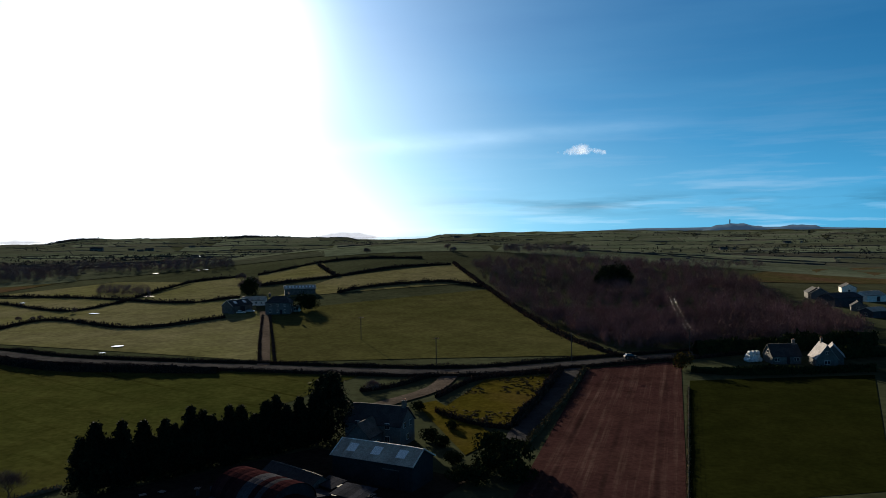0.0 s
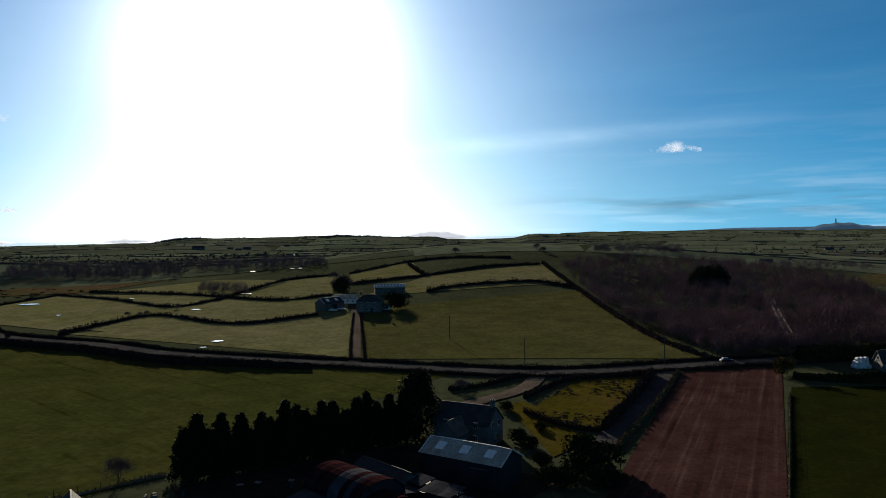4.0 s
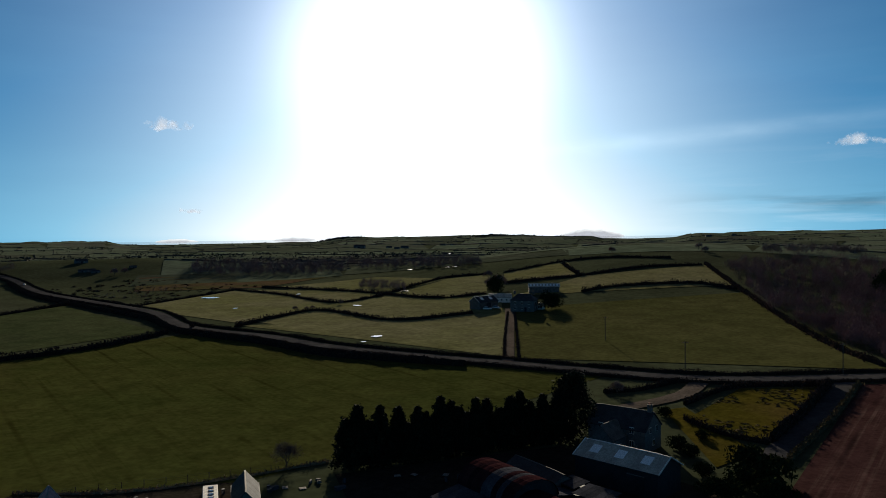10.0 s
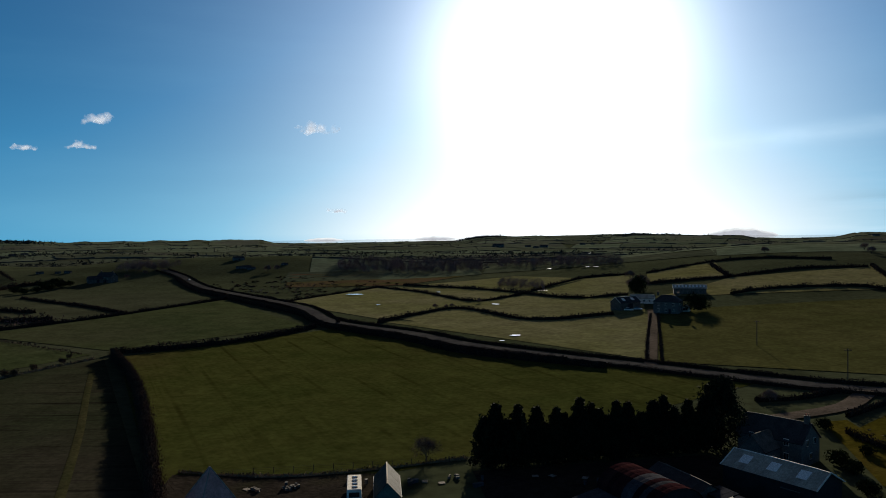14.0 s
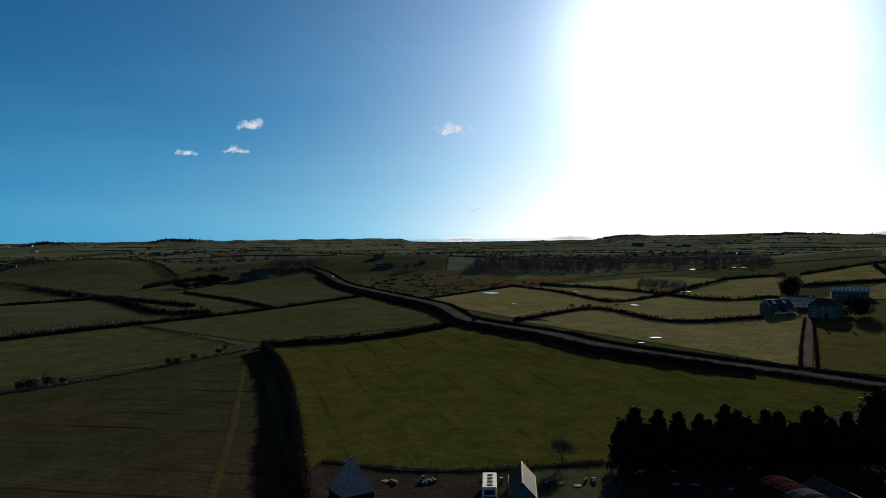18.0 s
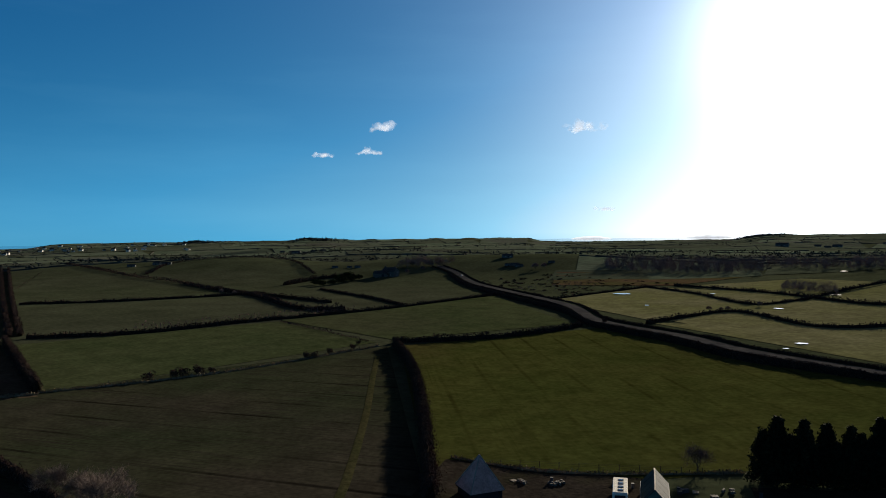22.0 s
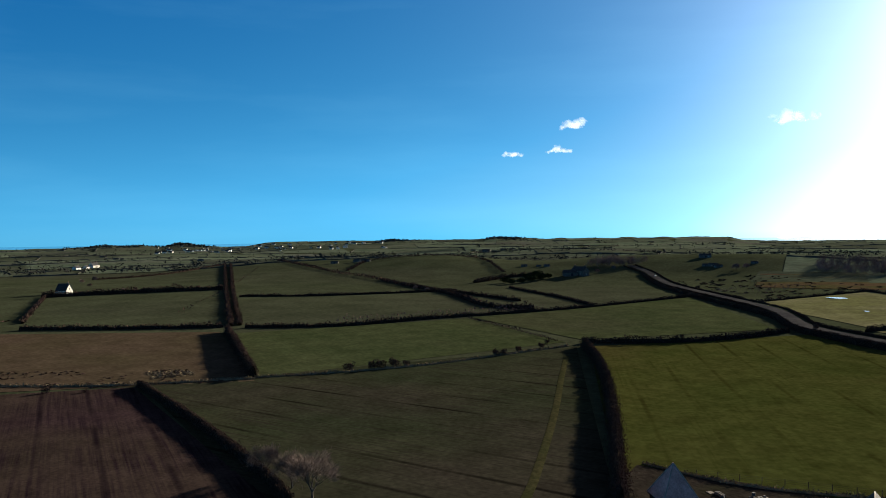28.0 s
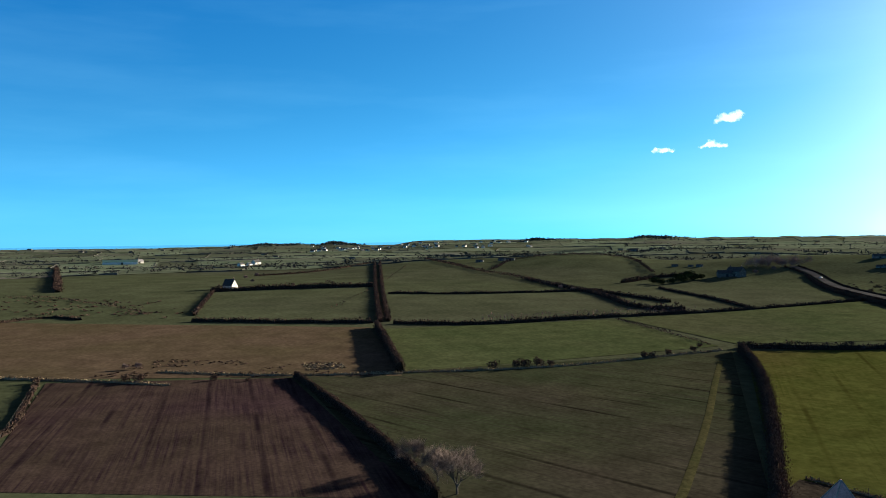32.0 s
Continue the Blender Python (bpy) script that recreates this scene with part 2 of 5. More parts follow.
M = {}
M["pasture"] = material("pasture", ((0.0379, 0.0491, 0.0212), (0.0515, 0.0602, 0.0279), (0.0455, 0.0485, 0.0269)), 0.02, 1.0, bump=0.1, fine=30, spec=0.0)
M["lush"] = material("lush_grass", ((0.0399, 0.0475, 0.0125), (0.0517, 0.0545, 0.0156), (0.0571, 0.0475, 0.0181)), 0.025, 1.0, bump=0.1, fine=26, spec=0.0, drills=(-52.5, 1.1, (0.0348, 0.0398, 0.0102), 0.3), lines=(-52.5, 13.0, (0.0291, 0.0302, 0.0082), 0.04))
M["tan"] = material("winter_pasture", ((0.0729, 0.0522, 0.0365), (0.0598, 0.0471, 0.0285)), 0.02, 1.0, bump=0.1, fine=30, spec=0.0)
M["crop"] = material("young_crop", ((0.0264, 0.0332, 0.0174), (0.0359, 0.0375, 0.0220), (0.0391, 0.0305, 0.0260)), 0.022, 1.0, bump=0.1, fine=40, spec=0.0, drills=(63, 0.8, (0.0228, 0.0192, 0.0157), 0.5), lines=(63, 14.0, (0.0116, 0.0102, 0.0081), 0.035))
M["plough"] = material("ploughed_soil", ((0.0389, 0.0286, 0.0224), (0.0462, 0.0320, 0.0270), (0.0378, 0.0228, 0.0259)), 0.03, 1.0, bump=0.15, fine=40, spec=0.0, drills=(-88, 0.75, (0.0179, 0.0107, 0.0144), 0.65), lines=(-88, 12.0, (0.0126, 0.0082, 0.0103), 0.05))
M["red_soil"] = material("red_soil", ((0.0420, 0.0205, 0.0200), (0.0520, 0.0265, 0.0240)), 0.03, 1.0, bump=0.15, fine=40, spec=0.0, drills=(18.0, 1.3, (0.0850, 0.0520, 0.0450), 0.42), lines=(18.0, 9.0, (0.0240, 0.0130, 0.0125), 0.06))
# moor browns lightened for the haze towards the sun
M["bog"] = material("rough_moor", ((0.0836, 0.0557, 0.0335), (0.0613, 0.0578, 0.0244)), 0.03, 1.0, bump=0.1, fine=12, spec=0.0)
M["land"] = material("land", ((0.0418, 0.0494, 0.0271), (0.0530, 0.0596, 0.0348), (0.0456, 0.0474, 0.0321)), 0.006, 1.0, bump=0.1, fine=60, spec=0.0)
# far fields lightened and blued in the base colour to stand for haze
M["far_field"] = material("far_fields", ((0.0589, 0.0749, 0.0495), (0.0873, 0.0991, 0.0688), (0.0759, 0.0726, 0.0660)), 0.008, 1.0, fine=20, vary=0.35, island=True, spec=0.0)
M["asphalt"] = material("asphalt", ((0.044, 0.043, 0.046), (0.067, 0.065, 0.065)), 0.08, 0.9, spec=0.0, bump=0.2, fine=30)
M["lane"] = material("worn_lane", ((0.085, 0.070, 0.058), (0.115, 0.095, 0.080)), 0.1, 1.0, spec=0.0, bump=0.3, fine=20)
M["hedge"] = material("hedge_twigs", ((0.0520, 0.0330, 0.0300), (0.0660, 0.0450, 0.0340)), 0.2, 1.0, fine=8, vary=0.2, island=True, spec=0.0)
M["wood"] = material("bare_twigs", ((0.190, 0.115, 0.112), (0.125, 0.076, 0.076), (0.070, 0.048, 0.046)), 0.035, 1.0, fine=5, vary=0.15, island=True, spec=0.0)
M["needles"] = material("dark_needles", ((0.010, 0.014, 0.008), (0.018, 0.022, 0.010)), 0.3, 0.9, fine=8, vary=0.3, island=True, spec=0.05)
M["bark"] = material("bark", ((0.07, 0.055, 0.045), (0.10, 0.085, 0.07)), 1.0, 0.95, fine=10)
M["water"] = material("water", ((0.02, 0.03, 0.04), (0.03, 0.04, 0.05)), 0.01, 0.08, spec=0.5)
M["white"] = material("white_render", ((0.66, 0.61, 0.54), (0.72, 0.68, 0.61)), 0.4, 0.8, fine=14)
M["slate"] = material("slate", ((0.032, 0.032, 0.035), (0.05, 0.049, 0.05)), 0.6, 0.85, fine=12, bump=0.3)

M["verge"] = material("headland_grass", ((0.0360, 0.0370, 0.0165), (0.0450, 0.0420, 0.0200)), 0.1, 1.0, bump=0.1, fine=14, spec=0.0)
# shade over the field behind the houses is put into this dark green
M["shaded_grass"] = material("shaded_grass", ((0.0127, 0.0161, 0.0038), (0.0157, 0.0183, 0.0047)), 0.03, 1.0, bump=0.1, fine=30, spec=0.0)
M["rough"] = material("rough_grass", ((0.0673, 0.0539, 0.0098), (0.0520, 0.0459, 0.0073), (0.0734, 0.0520, 0.0172)), 0.08, 1.0, bump=0.1, fine=14, spec=0.0)
# slope and upland greens raised in colour for sunward haze
M["hill_grass"] = material("hill_grass", ((0.0588, 0.0607, 0.0214), (0.0704, 0.0694, 0.0267)), 0.02, 1.0, bump=0.1, fine=30, spec=0.0)
M["hazed_grass"] = material("hazed_grass", ((0.1257, 0.1228, 0.0502), (0.1506, 0.1403, 0.0729)), 0.02, 1.0, bump=0.1, fine=20, spec=0.0)
# near-black base puts the hedge's shaded side into the colour
M["hedge_heart_shade"] = material("hedge_heart_shade", ((0.018, 0.013, 0.011), (0.026, 0.019, 0.015)), 0.3, 1.0, fine=8, spec=0.0)
# far hedges painted paler, as haze would lighten them
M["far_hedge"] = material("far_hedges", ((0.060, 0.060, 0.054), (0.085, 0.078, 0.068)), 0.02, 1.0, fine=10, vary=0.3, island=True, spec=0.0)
M["dry_grass"] = material("dead_grass", ((0.1152, 0.0864, 0.0504), (0.0720, 0.0612, 0.0324)), 0.2, 1.0, fine=8, vary=0.3, island=True, spec=0.0)
M["dark_leaf"] = material("dark_leaves", ((0.016, 0.022, 0.010), (0.028, 0.034, 0.012)), 0.3, 0.9, fine=8, vary=0.3, island=True, spec=0.0)
M["gorse"] = material("gorse", ((0.0792, 0.0540, 0.0144), (0.0504, 0.0396, 0.0144)), 0.5, 1.0, fine=8, vary=0.3, island=True, spec=0.0)
M["pale_twig"] = material("pale_twigs", ((0.170, 0.132, 0.115), (0.115, 0.088, 0.078)), 0.3, 1.0, fine=8, vary=0.3, island=True, spec=0.0)
# twig browns lifted to carry the glare in the sun's direction
M["dark_wood"] = material("dark_twigs", ((0.1690, 0.1248, 0.1176), (0.1170, 0.0884, 0.0840)), 0.02, 1.0, fine=6, vary=0.15, island=True, spec=0.0)
M["stone"] = material("field_stone", ((0.085, 0.074, 0.064), (0.135, 0.118, 0.104)), 0.8, 0.9, bump=0.4, fine=8)
M["dark_metal"] = material("dark_cladding", ((0.018, 0.019, 0.022), (0.028, 0.028, 0.031)), 0.5, 0.6, fine=10)
M["grey_sheet"] = material("galvanised_sheet", ((0.36, 0.31, 0.25), (0.44, 0.385, 0.31), (0.30, 0.255, 0.205)), 0.35, 0.75, 0.0, bump=0.2, fine=14, vary=0.12, spec=0.1)
M["blue_sheet"] = material("blue_grey_sheet", ((0.0434, 0.0459, 0.0512), (0.0620, 0.0645, 0.0717)), 0.4, 0.7, 0.0, bump=0.2, fine=12, vary=0.15, spec=0.05)
M["rust"] = material("rusty_sheet", ((0.0259, 0.0095, 0.0115), (0.0374, 0.0152, 0.0172)), 0.6, 0.9, 0.0, bump=0.2, fine=10, vary=0.25, spec=0.0)
M["rust_dark"] = material("dark_rusty_sheet", ((0.0187, 0.0076, 0.0103), (0.0259, 0.0123, 0.0138)), 0.6, 0.9, 0.0, bump=0.2, fine=10, vary=0.25, spec=0.0)
M["green_paint"] = material("green_paint", ((0.05, 0.11, 0.10), (0.07, 0.14, 0.13)), 0.6, 0.6, fine=10)
# pale base carries the sunlight caught by the house roofs
M["pale_slate"] = material("pale_roof", ((0.2400, 0.2160, 0.2185), (0.3360, 0.3120, 0.3059)), 0.5, 0.85, bump=0.2, fine=12)
# white walls in shade, with the shade put into a grey base colour
M["shaded_render"] = material("shaded_white_render", ((0.1071, 0.1014, 0.0930), (0.1339, 0.1290, 0.1200)), 0.4, 0.85, fine=12)
M["clay"] = material("clay", ((0.28, 0.10, 0.06), (0.34, 0.14, 0.09)), 1.0, 0.8, fine=8)
M["glass"] = material("dark_glass", ((0.02, 0.025, 0.03), (0.03, 0.035, 0.04)), 1.0, 0.06, fine=4, spec=0.8)
M["clear_sheet"] = material("clear_roof_sheet", ((0.82, 0.80, 0.76), (0.88, 0.86, 0.82)), 1.0, 0.25, fine=6, spec=0.8)
M["rubber"] = material("rubber", ((0.02, 0.02, 0.02), (0.03, 0.03, 0.03)), 2.0, 0.9)
M["silver"] = material("silver_paint", ((0.45, 0.46, 0.48), (0.5, 0.51, 0.53)), 2.0, 0.25, 0.6)
M["wrap"] = material("bale_wrap", ((0.60, 0.60, 0.58), (0.70, 0.70, 0.68)), 1.0, 0.4, fine=6, vary=0.2)
M["timber"] = material("weathered_timber", ((0.22, 0.19, 0.16), (0.32, 0.28, 0.24)), 2.0, 0.9, fine=8)
M["haze_hill"] = material("far_hill_haze", ((0.030, 0.042, 0.055), (0.036, 0.048, 0.060)), 0.004, 1.0, fine=8, spec=0.0)
M["pale_hill"] = material("far_pale_hill_haze", ((0.30, 0.36, 0.42), (0.34, 0.40, 0.46)), 0.004, 1.0, fine=8, spec=0.0)
# haze before the far hills is put in as a blue-grey glow
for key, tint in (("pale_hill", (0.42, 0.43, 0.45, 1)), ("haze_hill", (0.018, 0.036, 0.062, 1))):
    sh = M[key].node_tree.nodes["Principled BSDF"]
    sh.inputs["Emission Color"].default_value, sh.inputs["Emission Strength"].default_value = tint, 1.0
M["bank_stone"] = material("tumbled_bank", ((0.210, 0.160, 0.105), (0.120, 0.094, 0.062)), 0.3, 1.0, fine=8, vary=0.4, island=True, spec=0.0)
M["far_tree"] = material("far_trees", ((0.030, 0.034, 0.032), (0.046, 0.044, 0.040)), 0.02, 1.0, fine=10, vary=0.3, island=True, spec=0.0)
M["mud"] = material("trodden_mud", ((0.022, 0.019, 0.016), (0.034, 0.028, 0.023), (0.028, 0.03, 0.014)), 0.12, 1.0, bump=0.5, fine=10, spec=0.0)
# meadow green lifted and greyed to carry the sun's haze
M["meadow"] = material("meadow_grass", ((0.1195, 0.1200, 0.0513), (0.1420, 0.1346, 0.0726)), 0.02, 1.0, bump=0.1, fine=24, spec=0.0)
M["plum_tile"] = material("plum_roof_tile", ((0.40, 0.225, 0.205), (0.50, 0.30, 0.27)), 0.5, 0.9, bump=0.3, fine=14, spec=0.05)
M["dark_teal"] = material("dark_teal_sheet", ((0.016, 0.030, 0.034), (0.024, 0.042, 0.046)), 0.6, 0.85, fine=10, spec=0.05)


def cloud_material():
    """White vapour that thins to nothing towards a ragged edge."""
    k = bpy.data.materials.new("cloud")
    k.use_nodes = True
    n, l = k.node_tree.nodes, k.node_tree.links
    b = n["Principled BSDF"]
    b.inputs["Base Color"].default_value, b.inputs["Roughness"].default_value = (0.9, 0.9, 0.9, 1), 1.0
    # sunlight filling the cloud is put in as its own glow
    b.inputs["Emission Color"].default_value, b.inputs["Emission Strength"].default_value = (0.50, 0.51, 0.53, 1), 1.0

    def calc(kind, x, y=0.0):
        q = n.new("ShaderNodeMath")
        q.operation = kind
        for i, v in enumerate((x, y)):
            if isinstance(v, bpy.types.NodeSocket):
                l.new(v, q.inputs[i])
            else:
                q.inputs[i].default_value = v
        return q.outputs[0]
    co = n.new("ShaderNodeTexCoord").outputs["Object"]
    ax = n.new("ShaderNodeSeparateXYZ")
    l.new(co, ax.inputs[0])
    up = calc("ADD", ax.outputs["Z"], 0.25)
    drop = calc("MAXIMUM", calc("MULTIPLY", up, -2.4), calc("MULTIPLY", up, 0.95))
    far = calc("SQRT", calc("ADD", calc("POWER", calc("ABSOLUTE", ax.outputs["X"]), 2.0), calc("POWER", drop, 2.0)))
    shift = n.new("ShaderNodeVectorMath")
    shift.operation = "ADD"
    l.new(co, shift.inputs[0])
    rv = calc("MULTIPLY", n.new("ShaderNodeObjectInfo").outputs["Random"], 60.0)
    cb = n.new("ShaderNodeCombineXYZ")
    for i in range(3):
        l.new(rv, cb.inputs[i])
    l.new(cb.outputs[0], shift.inputs[1])
    mp = n.new("ShaderNodeMapping")
    mp.inputs["Scale"].default_value = (1.9, 1.0, 0.9)
    l.new(shift.outputs[0], mp.inputs["Vector"])
    t = n.new("ShaderNodeTexNoise")
    t.inputs["Scale"].default_value, t.inputs["Detail"].default_value, t.inputs["Roughness"].default_value = 1.3, 4, 0.5
    l.new(mp.outputs[0], t.inputs["Vector"])
    thick = calc("ADD", calc("SUBTRACT", 0.48, far), calc("MULTIPLY", calc("SUBTRACT", t.outputs["Fac"], 0.5), 2.6))
    mr = n.new("ShaderNodeMapRange")
    mr.inputs[1].default_value, mr.inputs[2].default_value = 0.0, 0.85
    l.new(thick, mr.inputs[0])
    l.new(mr.outputs[0], b.inputs["Alpha"])
    return k


M["cloud"] = cloud_material()
M["dull_sheet"] = material("dull_iron_sheet", ((0.0420, 0.0434, 0.0510), (0.0616, 0.0616, 0.0705)), 0.5, 0.9, bump=0.2, fine=12, vary=0.2, spec=0.0)


# ---- ground ----
def mesh_ob(name, verts, faces, mat, parent=None, label="", smooth_faces=False):
    me = bpy.data.meshes.new(name)
    me.from_pydata(verts, [], faces)
    me.update()
    if smooth_faces:
        me.polygons.foreach_set("use_smooth", [True] * len(me.polygons))
    if mat:
        me.materials.append(M[mat])
    ob = new(name, me)
    if parent:
        ob.parent = parent
    if label:
        ob["label"] = label
    return ob


def build_ground():
    rings = [0.0] + [14 * 1.036 ** i for i in range(166)]
    rings = [r for r in rings if r < 4880] + [4880.0]
    angles = [-42 + 0.4 * i for i in range(440)] + [134 + 2 * i for i in range(92)]
    a, r = np.meshgrid(np.radians(angles), np.array(rings[1:]))
    x, y = -r * np.sin(a), r * np.cos(a)
    z = ground_z(x, y)
    n, k = len(angles), len(rings) - 1
    verts = [(0, 0, gz(0.1, 0.1))] + np.stack([x, y, z], -1).reshape(-1, 3).tolist()
    faces = [(0, 1 + (j + 1) % n, 1 + j)[::-1] for j in range(n)]
    for i in range(k - 1):
        for j in range(n):
            p, q = 1 + i * n + j, 1 + i * n + (j + 1) % n
            faces.append((p, q, q + n, p + n)[::-1])
    ob = mesh_ob("ground", verts, faces, "land", smooth_faces=True)
    return tagged(ob, "rolling winter farmland of green grass", "ground", kind="structure")


build_ground()


def build_sea():
    n = 90
    v, f = [], []
    for i in range(n + 1):
        a = radians(-4.4 + 140 * i / n)
        for r in (3320, 4890):
            v.append((-r * math.sin(a), r * math.cos(a), float(far_level(-2.0, r))))
    for i in range(n):
        f.append((2 * i, 2 * i + 2, 2 * i + 3, 2 * i + 1)[::-1])
    tagged(mesh_ob("water", v, f, "water"), "calm glittering sea lough on the horizon", "water", kind="structure")


build_sea()


def field(mat, label, a, b, c, d, lift=0.05, name="field"):
    """A four-cornered sheet of grass or soil laid over the ground."""
    n = 26
    v, f = [], []
    for i in range(n + 1):
        for j in range(n + 1):
            s, t = i / n, j / n
            x = (1 - s) * ((1 - t) * a[0] + t * b[0]) + s * ((1 - t) * d[0] + t * c[0])
            y = (1 - s) * ((1 - t) * a[1] + t * b[1]) + s * ((1 - t) * d[1] + t * c[1])
            v.append((x, y, gz(x, y) + lift + 0.0006 * max(0, math.hypot(x, y) - 150)))
    for i in range(n):
        for j in range(n):
            p = i * (n + 1) + j
            f.append((p, p + 1, p + n + 2, p + n + 1))
    ob = mesh_ob(name, v, f, mat, smooth_faces=True)
    if ob.data.polygons[0].normal.z < 0:
        ob.data.flip_normals()
    return tagged(ob, label, "field", kind="structure")


def along(points, step):
    """Points every step metres along a smooth line through the given ones."""
    pts = [Vector((*p, 0)) for p in points]
    pts = [2 * pts[0] - pts[1]] + pts + [2 * pts[-1] - pts[-2]]
    out = []
    for i in range(1, len(pts) - 2):
        p0, p1, p2, p3 = pts[i - 1:i + 3]
        n = max(1, int((p2 - p1).length / step))
        for k in range(n):
            t = k / n
            out.append(0.5 * (2 * p1 + (p2 - p0) * t + (2 * p0 - 5 * p1 + 4 * p2 - p3) * t * t + (3 * p1 - p0 - 3 * p2 + p3) * t ** 3))
    out.append(pts[-2])
    return out


def road(name, points, width, mat, label, lift=0.2, category="road"):
    line = along(points, 6)
    v, f = [], []
    for i, p in enumerate(line):
        d = (line[min(i + 1, len(line) - 1)] - line[max(i - 1, 0)]).normalized()
        s = Vector((-d.y, d.x, 0))
        for k in (-1, -0.5, 0, 0.5, 1):
            q = p + s * k * width / 2
            v.append((q.x, q.y, gz(q.x, q.y) + lift + 0.0008 * max(0, q.length - 150) + 0.05 * (1 - k * k)))
    for i in range(len(line) - 1):
        for k in range(4):
            p = 5 * i + k
            f.append((p, p + 1, p + 6, p + 5))
    ob = mesh_ob(name, v, f, mat, smooth_faces=True)
    if ob.data.polygons[0].normal.z < 0:
        ob.data.flip_normals()
    return tagged(ob, label, category, kind="structure")


MAIN_ROAD = [(-599.1, 539.4), (-554.8, 523.5), (-469.1, 468.0), (-375.2, 413.0), (-282.4, 356.9), (-221.6, 303.8), (-163.1, 279.2), (-130.6, 261.2), (-93.3, 248.7), (-53.8, 239.0), (-24.6, 231.9), (-0.9, 228.0), (18.2, 229.8), (40.6, 237.7), (60.1, 244.7), (79.6, 250.9), (105.4, 261.1), (153.4, 278.4)]
road("road", MAIN_ROAD, 6.5, "asphalt", "grey two-lane country road between hedges")
road("driveway", [(-54.3, 240.0), (-63.7, 283.7), (-73.0, 326.5), (-82.8, 369.3)], 4.0, "lane", "pale straight farm drive up to the house")
road("side_lane", [(4.7, 226.5), (-0.4, 206.8), (-9.1, 194.7), (-16.7, 186.3)], 5.0, "lane", "pale lane from the road to the farmyard")
road("hedged_lane", [(41.9, 233.3), (32.2, 201.5), (23.7, 177.9), (15.6, 157.1)], 5.0, "asphalt", "dark narrow lane between two hedges")

# ---- fields ----
field("lush", "broad bright green grass field by the road", (-236.5, 192.4), (-205.2, 285.4), (-22.3, 225.7), (-66.6, 132.5))
field("lush", "broad bright green grass field by the road", (-236.5, 192.4), (-66.6, 132.5), (-74.5, 119.9), (-97.6, 86.0), lift=0.055)
field("red_soil", "bare reddish ploughed field", (45.1, 229.9), (77.7, 242.3), (39.3, 119.4), (10.3, 118.1))
field("crop", "thin young crop with tramlines", (-238.5, 187.5), (-248.4, 29.1), (-121.2, 34.6), (-93.6, 81.8))
field("plough", "dark ploughed field with straight furrows", (-266.6, -46.7), (-247.9, 27.1), (-124.9, 35.6), (-156.1, -40.1))
field("tan", "pale brown winter pasture", (-496.7, -150.4), (-370.3, 78.9), (-237.6, 61.5), (-287.8, -87.9))
field("pasture", "green pasture behind a thorn hedge", (-360.8, 85.0), (-351.6, 204.7), (-251.5, 192.1), (-243.3, 62.5))
field("pasture", "green pasture behind a thorn hedge", (-355.6, 208.8), (-371.6, 387.6), (-226.8, 288.5), (-253.5, 201.8))
road("field_track", [(-222.0, 170.0), (-190.0, 143.5), (-152.0, 112.5), (-112.5, 78.4), (-100.0, 66.0)], 1.8, "verge", "pale grassy wheel track along a tall hedge", 0.09, "track")
field("shaded_grass", "shaded green field behind the houses", (70.8, 213.0), (126.4, 219.3), (75.6, 125.5), (39.4, 119.4))
field("rough", "rough yellowish paddock", (0.5, 183.0), (13.7, 217.3), (36.1, 225.7), (16.0, 167.1))
field("rough", "rough green lawn beside the farmhouse", (-5.1, 189.1), (-0.2, 192.8), (12.9, 159.2), (5.3, 147.7), lift=0.15)
field("hill_grass", "smooth green slope of a low hill", (-53.4, 247.7), (-80.4, 369.0), (29.5, 435.7), (59.1, 252.3), lift=0.1)
field("meadow", "green meadow with standing rainwater", (-197.9, 310.2), (-128.3, 328.2), (-82.1, 357.1), (-56.8, 250.0))
field("meadow", "green meadow with standing rainwater", (-182.6, 364.5), (-172.8, 416.6), (-112.9, 421.1), (-100.0, 355.3))
field("meadow", "wide damp green meadows west of a farm drive", (-316.0, 384.0), (-312.0, 495.0), (-100.0, 425.0), (-57.0, 251.0), lift=0.02)
field("hazed_grass", "pale upland pasture between hedges", (-126.8, 550.6), (-91.1, 614.0), (-67.1, 513.5), (-113.0, 489.9))
field("hazed_grass", "pale upland pasture between hedges", (-91.5, 415.4), (-64.4, 506.6), (13.2, 563.2), (26.4, 465.7))
field("bog", "rusty brown rough moorland", (-400.1, 484.7), (-476.0, 585.2), (-292.6, 595.4), (-303.2, 508.8))
field("bog", "bare brown field beyond the wood", (197.3, 513.8), (263.1, 612.9), (447.6, 762.1), (319.9, 533.6))

field("meadow", "green meadow beyond the roadside hedge", (-308.9, 374.0), (-307.4, 482.4), (-191.2, 395.9), (-202.8, 318.0))
field("meadow", "green meadow beyond the roadside hedge", (-297.7, 503.7), (-236.1, 569.2), (-161.2, 522.1), (-180.0, 434.0))
field("meadow", "green meadow with standing rainwater", (-170.2, 422.8), (-161.2, 522.1), (-133.8, 538.0), (-110.1, 431.6))
field("mud", "dark trodden farmyard mud", (-61.2, 126.6), (-24.3, 154.2), (5.6, 133.8), (-27.2, 76.6), lift=0.07)
field("mud", "dark trodden ground behind the field wall", (-111.1, 101.6), (-74.1, 119.4), (-48.1, 78.2), (-82.9, 55.7), lift=0.06)

